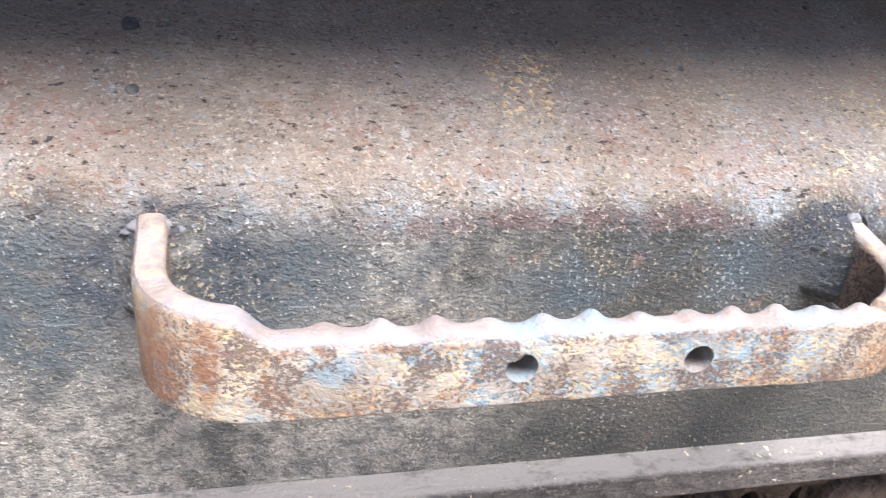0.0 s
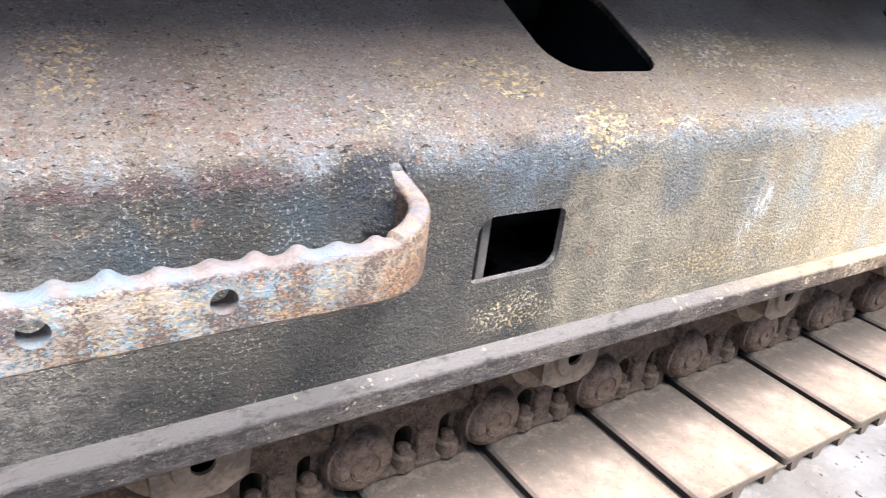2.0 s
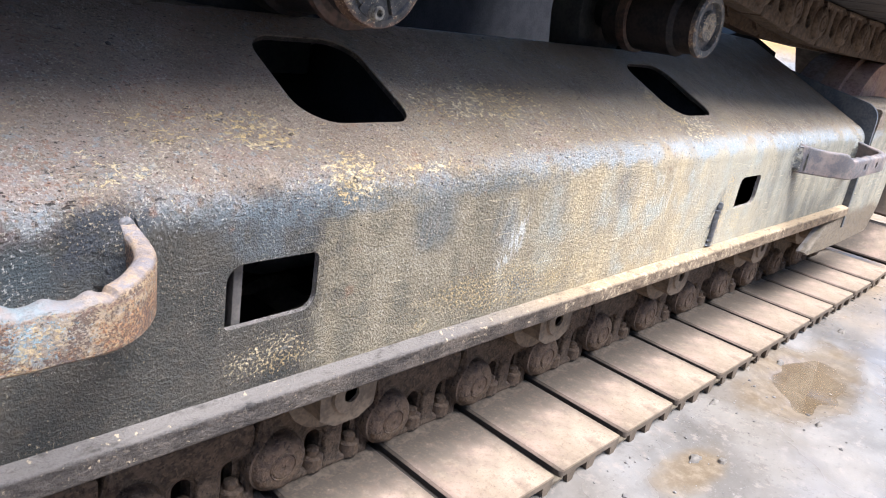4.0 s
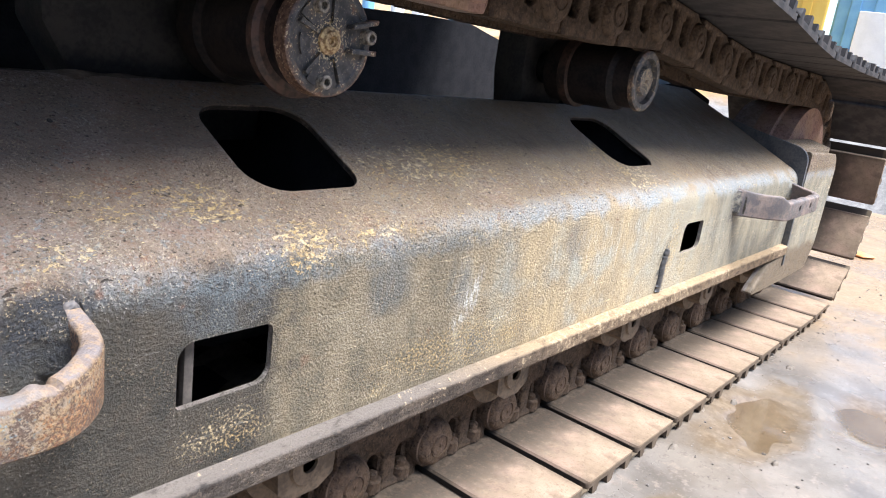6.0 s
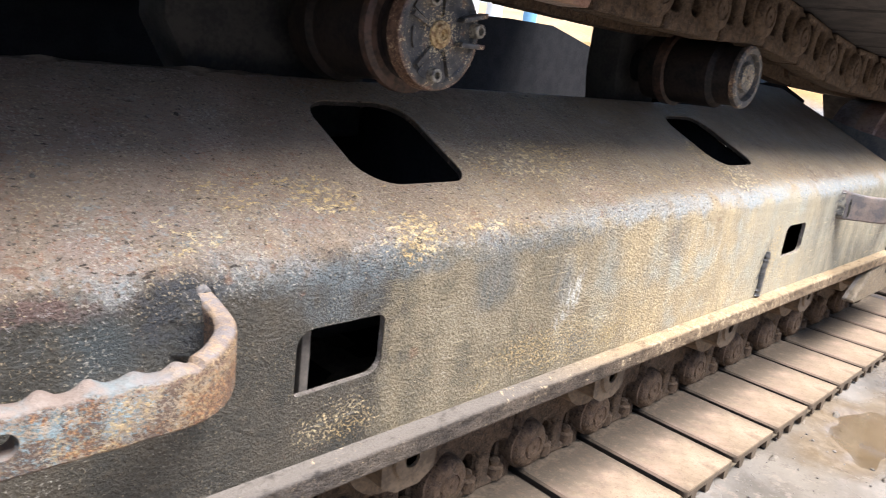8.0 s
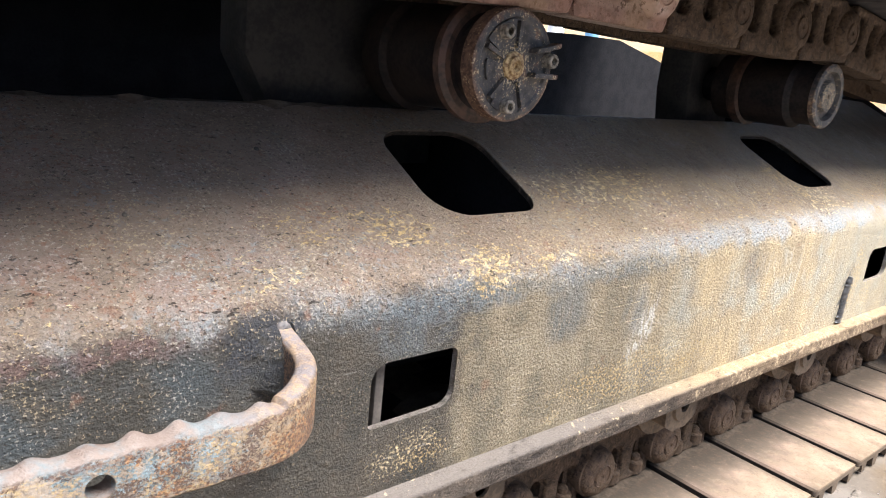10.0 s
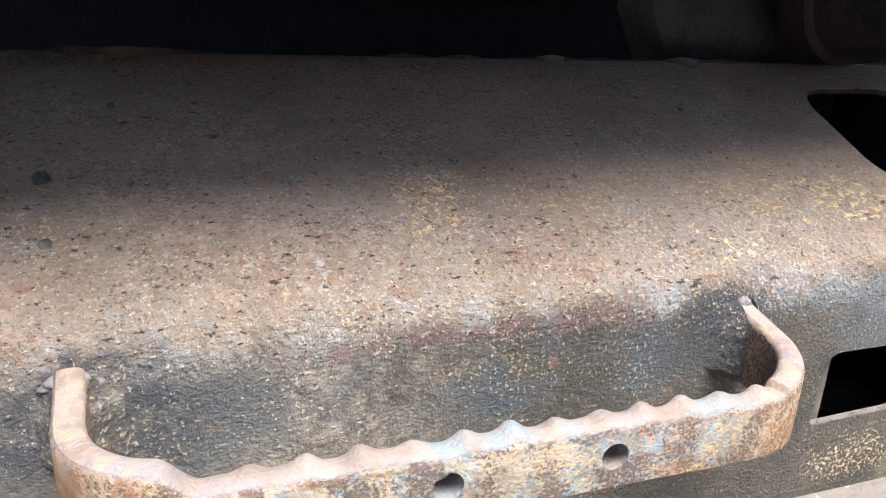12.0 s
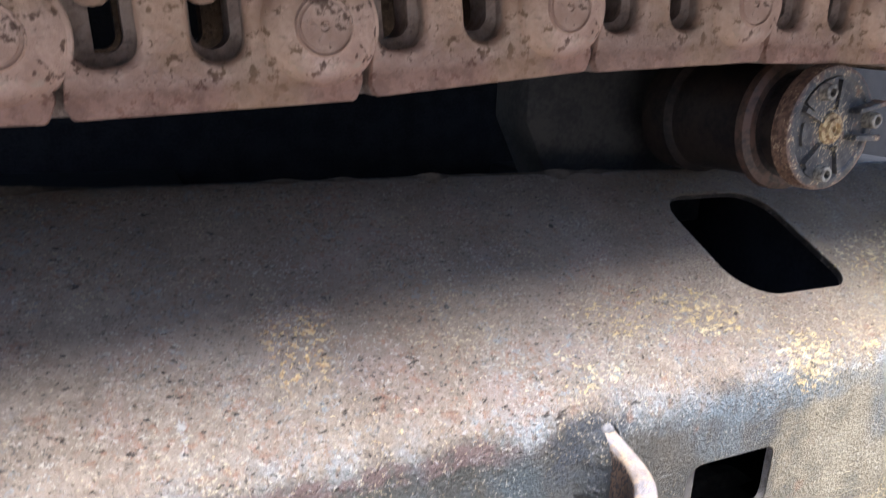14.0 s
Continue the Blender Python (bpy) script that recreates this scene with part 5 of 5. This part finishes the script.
def build_track():
    tr = thing("crawler_track", "rusty steel crawler track with dusty triple-grouser shoes", "crawler track")
    shoe, link = mesh_of("shoe", shoe_mesh(), SHOEM), mesh_of("link", link_mesh(), LINKM)
    pin, bolt = mesh_of("pin", pin_mesh(), LINKM), mesh_of("bolt", bolt_mesh(), LINKM)
    bm = bmesh.new()
    bm.from_mesh(link)
    for v in bm.verts:
        v.co.y = -v.co.y
    inner = mesh_of("link", bm, LINKM)
    bm = bmesh.new()
    lathe(bm, [(-0.07, 0.03), (0.07, 0.03)], (0, 0, 0), "y", 16)
    # ground-run copies, muddy and darkened for the shade under the beam
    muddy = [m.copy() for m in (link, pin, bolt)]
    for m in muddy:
        m.materials[0] = LINK_MUD_SHADE
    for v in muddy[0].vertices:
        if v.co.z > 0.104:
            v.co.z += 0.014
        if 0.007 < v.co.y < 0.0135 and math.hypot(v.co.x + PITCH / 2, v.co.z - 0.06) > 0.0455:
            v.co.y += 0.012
    # far upper-run copies, oily and with that run's shade in their colour
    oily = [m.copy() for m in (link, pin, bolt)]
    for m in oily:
        m.materials[0] = LINK_OIL_SHADE
    # darker shoe copy for the overhead run
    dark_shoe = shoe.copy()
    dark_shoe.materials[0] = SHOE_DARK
    shaded_inner = inner.copy()
    shaded_inner.materials[0] = LINK_OIL_SHADE
    bush = mesh_of("bushing", bm, LINK_OIL_SHADE)
    bm = bmesh.new()
    rows = []
    for i in range(37):
        xx = -0.086 + 0.172 * i / 36
        row = []
        for j in range(9):
            g = j / 8
            n1 = noise.noise((xx * 30, g * 2, 3))
            yy = -0.004 + 0.05 * g - 0.006 * (1 - g) * n1
            fall = min(1.0, (0.086 - abs(xx)) / 0.012)
            row.append(bm.verts.new((xx, yy, -0.002 + (0.001 + 0.007 * g + 0.004 * noise.noise((xx * 70, yy * 70, 5)) * min(1, 3 * g)) * fall)))
        rows.append(row)
    for a, b in zip(rows, rows[1:]):
        for j in range(8):
            bm.faces.new((a[j], a[j + 1], b[j + 1], b[j]))
    dirt = mesh_of("packed_dirt", bm, DIRT, 60)

    def child(name, me, parent, m):
        ob = new(name, me)
        ob.parent = parent
        ob.matrix_basis = m
        return ob
    pins = track_pins()
    for i, p in enumerate(pins):
        q = pins[(i + 1) % len(pins)]
        d = q - p
        ang = math.atan2(d.y, d.x)
        mid = (p + q) / 2
        m = Matrix.Translation((mid.x, CHAIN_Y, mid.y)) @ Matrix.Rotation(-ang, 4, "Y") @ Matrix.Translation((0, 0, -0.06))
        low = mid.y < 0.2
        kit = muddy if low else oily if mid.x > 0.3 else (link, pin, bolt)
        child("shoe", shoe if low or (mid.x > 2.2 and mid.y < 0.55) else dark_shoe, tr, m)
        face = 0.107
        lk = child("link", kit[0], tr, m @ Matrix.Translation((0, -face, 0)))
        child("pin", kit[1], lk, Matrix.Translation((-PITCH / 2, -0.0115, 0.06)))
        for bx in (-0.026, 0.042):
            child("bolt", kit[2], lk, Matrix.Translation((bx, 0.03, 0.012)))
        if low:
            child("packed_dirt", dirt, lk, Matrix.Identity(4))
        child("link", shaded_inner, tr, m @ Matrix.Translation((0, face, 0)))
        child("bushing", bush, tr, m @ Matrix.Translation((-PITCH / 2, 0, 0.06)))
    return tr


track = build_track()


# ---------------------------------------------------------------- rollers and idler
def build_carrier(x, lugs, left):
    r = thing("carrier_roller", "", "roller", "carrier rollers", at=(x, 0, 0.741))
    bm = bmesh.new()
    if not lugs:
        lathe(bm, [(0.105, 0.056), (0.14, 0.058), (0.15, 0.066), (0.30, 0.066), (0.304, 0.03)], (0, 0, 0), "y", 48)
    else:
        lathe(bm, [(0.112, 0.05), (0.138, 0.052), (0.139, 0.064), (0.142, 0.07), (0.152, 0.0715), (0.16, 0.065), (0.20, 0.063), (0.255, 0.066), (0.262, 0.073), (0.30, 0.073), (0.304, 0.03)], (0, 0, 0), "y", 48)
    part("shell", bm, ROLLM, r, "", 30)
    bm = bmesh.new()
    if not lugs:
        lathe(bm, [(0.24, 0.066), (0.243, 0.073), (0.262, 0.073), (0.265, 0.066)], (0, 0, 0), "y", 48)
    else:
        lathe(bm, [(0.1385, 0.06), (0.1385, 0.066), (0.143, 0.0725), (0.152, 0.0735), (0.1565, 0.066)], (0, 0, 0), "y", 48)
    part("flange", bm, RUSTY, r, "rusty worn roller flange", 30)
    bm = bmesh.new()
    if lugs:
        lathe(bm, [(0.0955, 0.0), (0.0955, 0.052), (0.0935, 0.0545), (0.0935, 0.0605), (0.0948, 0.0635), (0.1, 0.065), (0.112, 0.0655), (0.113, 0.05)], (0, 0, 0), "y", 48)
    else:
        lathe(bm, [(0.094, 0.0), (0.094, 0.027), (0.101, 0.031), (0.103, 0.043), (0.0935, 0.046), (0.0925, 0.055), (0.095, 0.06), (0.104, 0.061), (0.106, 0.05)], (0, 0, 0), "y", 48)
    cap = part("cap", bm, CAPM, r, "", 30)
    if lugs:
        for bx, bz in ((-0.0215, 0.037), (-0.008, -0.046), (0.056, 0.0095)):
            bm = bmesh.new()
            lathe(bm, [(0.098, 0.0095), (0.084, 0.0082), (0.083, 0.0072), (0.083, 0.0045), (0.092, 0.0042), (0.092, 0.0)], (bx, 0, bz), "y", 16)
            part("bolt_boss", bm, BOLTM, cap, "", 30)
        for z0, z1 in ((0.0185, 0.028), (-0.0085, -0.0085)):
            bm = bmesh.new()
            prism(bm, [(0.024, z0 - 0.003), (0.064, z1 - 0.003), (0.065, z1 + 0.003), (0.026, z0 + 0.003)], 0.082, 0.098)
            bmesh.ops.bevel(bm, geom=bm.edges[:], offset=0.0015, segments=2, affect="EDGES", profile=0.5)
            part("fin", bm, CAPM, cap, "", 40)
        bm = bmesh.new()
        lathe(bm, [(0.098, 0.017), (0.0925, 0.0155), (0.0915, 0.012), (0.0885, 0.0105), (0.0875, 0.0065), (0.091, 0.0055), (0.091, 0.0035), (0.094, 0.003), (0.094, 0.0)], (0, 0, 0), "y", 28)
        part("hub", bm, HUB, cap, "rusty cream-coloured filler hub", 30)
        for a0, a1, r0, r1 in ((95, 150, 0.022, 0.052), (235, 285, 0.022, 0.054), (172, 205, 0.03, 0.044)):
            bm = bmesh.new()
            turn = [radians(a0 + (a1 - a0) * q / 8) for q in range(9)]
            prism(bm, rounded([(r0 * math.cos(a), r0 * math.sin(a)) for a in turn] + [(r1 * math.cos(a), r1 * math.sin(a)) for a in reversed(turn)], 0.002, 2), 0.0925, 0.0975)
            part("pad", bm, CAPM, cap, "raised cast pad round a bolt", 40)
        for a in (88, 157, 228, 293):
            bm = bmesh.new()
            ca, sa = math.cos(radians(a)), math.sin(radians(a))
            q = [(0.02, -0.002), (0.05, -0.0028), (0.05, 0.0028), (0.02, 0.002)]
            prism(bm, [(u * ca - v * sa, u * sa + v * ca) for u, v in q], 0.0895, 0.097)
            part("rib", bm, CAPM, cap, "", 40)
    else:
        bm = bmesh.new()
        lathe(bm, [(0.096, 0.005), (0.0925, 0.004), (0.0925, 0.0)], (0.0, 0, 0.0), "y", 8)
        part("plug", bm, GREASY, cap, "", 30)
    bm = bmesh.new()
    lathe(bm, [(0.303, 0.035), (0.42, 0.035)], (0, 0, 0), "y", 24)
    part("shaft", bm, DARK, r, "", 30)
    bm = bmesh.new()
    prism(bm, [(left, 0.075), (left, -0.02), (left * 0.65, -0.16), (0.09, -0.16), (0.09, 0.075)], 0.34, 0.42)
    bmesh.ops.bevel(bm, geom=bm.edges[:], offset=0.006, segments=2, affect="EDGES", profile=0.5)
    part("bracket", bm, BRACKET, r, "", 40)
    return r


tagged(build_carrier(0.1233, True, -0.215), "oily carrier roller with a cast lugged end cap", "roller")
tagged(build_carrier(0.9655, False, -0.082), "oily carrier roller with a round pressed end cap", "roller")


def build_idler(c, label):
    w = thing("idler_wheel", label, "wheel", at=(c.x, CHAIN_Y, c.y))
    bm = bmesh.new()
    lathe(bm, [(-0.1, 0.2), (-0.1, 0.285), (-0.045, 0.288), (-0.042, 0.305), (0.042, 0.305), (0.045, 0.288), (0.1, 0.285), (0.1, 0.2)], (0, 0, 0), "y", 64)
    part("rim", bm, LINKM, w, "", 30)
    bm = bmesh.new()
    lathe(bm, [(-0.05, 0.0), (-0.05, 0.08), (-0.03, 0.09), (-0.03, 0.21), (0.03, 0.21), (0.03, 0.0)], (0, 0, 0), "y", 48)
    part("disc", bm, LINKM, w, "", 30)
    return w


build_idler(WHEEL, "rusty steel idler wheel inside the track's end")
build_idler(TAIL, "rusty steel drive wheel inside the track's end")


def build_track_roller(x):
    r = thing("track_roller", "grimy double-flanged track roller under the frame", "roller", "track rollers", at=(x, CHAIN_Y, 0.222))
    bm = bmesh.new()
    lathe(bm, [(-0.12, 0.05), (-0.12, 0.072), (-0.062, 0.074), (-0.058, 0.09), (-0.04, 0.09), (-0.036, 0.074), (0.036, 0.074), (0.04, 0.09), (0.058, 0.09), (0.062, 0.074), (0.12, 0.072), (0.12, 0.05)], (0, 0, 0), "y", 32)
    part("shell", bm, GREASY, r, "", 30)
    for s in (-1, 1):
        bm = bmesh.new()
        prism(bm, rounded([(-0.045, -0.03), (-0.02, -0.045), (0.02, -0.045), (0.045, -0.03), (0.05, 0.054), (-0.05, 0.054)], 0.008, 3), s * 0.121, s * 0.158)
        lathe(bm, [(s * 0.158, 0.03), (s * 0.163, 0.028), (s * 0.163, 0.012), (s * 0.156, 0.012)], (0, 0, 0), "y", 20)
        part("collar", bm, GREASY, r, "", 30)
    return r


roller = build_track_roller(0.105)
for k in (-2, -1, 1, 2, 3, 4):
    copy_thing(roller, Matrix.Translation((0.105 + 0.463 * k, CHAIN_Y, 0.222)))

# ---------------------------------------------------------------- machine body behind
def build_body():
    body = thing("machine_body", "shadowed dark steel centre frame of the machine", "machine")
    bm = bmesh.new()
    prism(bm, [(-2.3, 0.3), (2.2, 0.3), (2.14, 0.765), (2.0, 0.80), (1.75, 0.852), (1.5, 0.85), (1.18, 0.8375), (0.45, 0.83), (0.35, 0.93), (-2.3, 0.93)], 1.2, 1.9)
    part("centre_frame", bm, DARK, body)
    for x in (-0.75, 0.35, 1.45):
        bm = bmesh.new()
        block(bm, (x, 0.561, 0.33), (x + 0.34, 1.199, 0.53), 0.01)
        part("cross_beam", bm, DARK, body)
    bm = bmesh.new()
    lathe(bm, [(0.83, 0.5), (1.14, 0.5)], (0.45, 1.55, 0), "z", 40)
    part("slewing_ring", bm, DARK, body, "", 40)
    # unseen upper body, added to keep out the sky light from behind
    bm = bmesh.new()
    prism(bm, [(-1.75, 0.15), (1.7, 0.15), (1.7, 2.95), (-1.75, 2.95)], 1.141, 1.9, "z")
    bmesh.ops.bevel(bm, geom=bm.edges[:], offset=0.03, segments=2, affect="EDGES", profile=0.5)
    part("house", bm, DARK, body, "unseen upper body of the machine, added to block sky light", 40)
    return body


build_body()


# ---------------------------------------------------------------- yard in the distance
def polar(az, d, z=0.0):
    return Vector((-0.45 + d * math.cos(radians(az)), -0.57 + d * math.sin(radians(az)), z))


def ribbed_box(name, label, category, az, d, size, turn, material, door=None):
    ob = thing(name, label, category, at=polar(az, d))
    ob.rotation_euler = (0, 0, radians(turn))
    w, l, h = size
    bm = bmesh.new()
    block(bm, (-w / 2, -l / 2, 0.1), (w / 2, l / 2, h), 0.03)
    part("body", bm, material, ob)
    for sgn in (-1, 1):
        for k in range(int(l / 0.3)):
            bm = bmesh.new()
            yy = -l / 2 + 0.2 + 0.3 * k
            block(bm, (sgn * w / 2 - 0.02, yy, 0.2), (sgn * w / 2 + 0.03, yy + 0.13, h - 0.12), 0.01)
            part("rib", bm, material, ob)
    for yy in (-l / 2 + 0.05, l / 2 - 0.25):
        bm = bmesh.new()
        block(bm, (-w / 2, yy, 0.0), (w / 2, yy + 0.2, 0.1))
        part("skid", bm, DARK, ob)
    return ob


def build_yard():
    c = ribbed_box("storage_container", "faded blue steel storage container in the yard", "container", 11.2, 13.0, (2.4, 1.1, 2.6), 12, BLUE)
    bm = bmesh.new()
    block(bm, (-1.235, -0.25, 0.9), (-1.2, 0.25, 2.0), 0.01)
    part("panel", bm, WHITE, c, "white sheet panel")
    ribbed_box("yellow_machine", "yellow machine parked in the yard", "machine", 15.6, 12.0, (1.6, 0.55, 2.4), 15, YELLOW)
    ribbed_box("orange_crate", "orange steel crate in the yard", "crate", 8.6, 12.5, (0.8, 0.9, 1.6), 8, ORANGE)
    for az, mat, h, r in ((46.5, BLUE, 2.2, 0.09), (44.3, WHITE, 2.2, 0.1), (42.6, WHITE, 2.2, 0.12), (39.9, BLUE, 2.2, 0.1)):
        p = thing("post", "blue painted steel post in the yard" if mat is BLUE else "white painted steel post in the yard", "post", "yard posts", at=polar(az, 11.0))
        bm = bmesh.new()
        lathe(bm, [(0.0, r), (h, r)], (0, 0, 0), "z", 16)
        part("tube", bm, mat, p, "", 40)
        bm = bmesh.new()
        lathe(bm, [(-0.02, r * 2), (0.02, r * 2)], (0, 0, 0), "z", 16)
        part("foot_plate", bm, mat, p, "", 40)
    bm = bmesh.new()
    rows = []
    for i in range(41):
        a = 2.0 + 46.0 * i / 40
        ring = []
        for d, z in ((6.2, -0.05), (7.0, 0.45), (7.8, 0.86), (8.4, 0.9), (9.4, 0.4), (10.2, -0.05)):
            k = 1 + 0.18 * noise.noise((a * 0.16, d, 1)) + 0.05 * noise.noise((a * 0.7, d, 3))
            ring.append(bm.verts.new(polar(a, d, z * k * min(1.0, i / 4, (40 - i) / 4))))
        rows.append(ring)
    for p, q in zip(rows, rows[1:]):
        for j in range(5):
            bm.faces.new((p[j], q[j], q[j + 1], p[j + 1]))
    ob = part("sandbank", bm, BANK, smooth=60)
    tagged(ob, "long pale bank of sand on the yard ground", "sandbank")
    # sandy bank round the yard
    bm = bmesh.new()
    rows = []
    for i in range(73):
        a = 2 * math.pi * i / 72
        ring = []
        for d, z in ((26, -0.3), (32, 1.2), (40, 3.0), (55, 4.2)):
            k = 1 + 0.1 * noise.noise((math.cos(a) * 3, math.sin(a) * 3, d))
            ring.append(bm.verts.new((d * k * math.cos(a), d * k * math.sin(a), z * k)))
        rows.append(ring)
    for p, q in zip(rows, rows[1:]):
        for j in range(3):
            bm.faces.new((p[j], q[j], q[j + 1], p[j + 1]))
    ob = part("backdrop", bm, SAND, smooth=60)
    tagged(ob, "bright sandy bank far beyond the yard", "bank", kind="structure")


build_yard()


def build_scrap():
    bm = bmesh.new()
    g = bmesh.ops.create_icosphere(bm, subdivisions=3, radius=1.0)
    for v in g["verts"]:
        q = v.co * (1 + 0.5 * noise.noise(v.co * 1.6 + Vector((3, 1, 2))))
        v.co = Vector((q.x * 0.045, q.y * 0.065, max(0.0, q.z * 0.014 + 0.01 + 0.006 * noise.noise((q.x * 4, q.y * 4, 2)))))
    ob = part("orange_scrap", bm, ORANGE, smooth=50)
    ob.location = (3.8, 0.05, 0.003)
    tagged(ob, "small crumpled orange scrap lying on the yard ground", "scrap")


build_scrap()


def build_wall():
    """A plain unseen wall, added to cut the low sky light on the beam."""
    bm = bmesh.new()
    block(bm, (-16, -5.4, -0.05), (16, -5.2, 3.2), 0.01)
    ob = part("wall_south", bm, CONCRETE)
    tagged(ob, "unseen plain concrete wall, added to block low sky light", "wall", kind="structure")


build_wall()
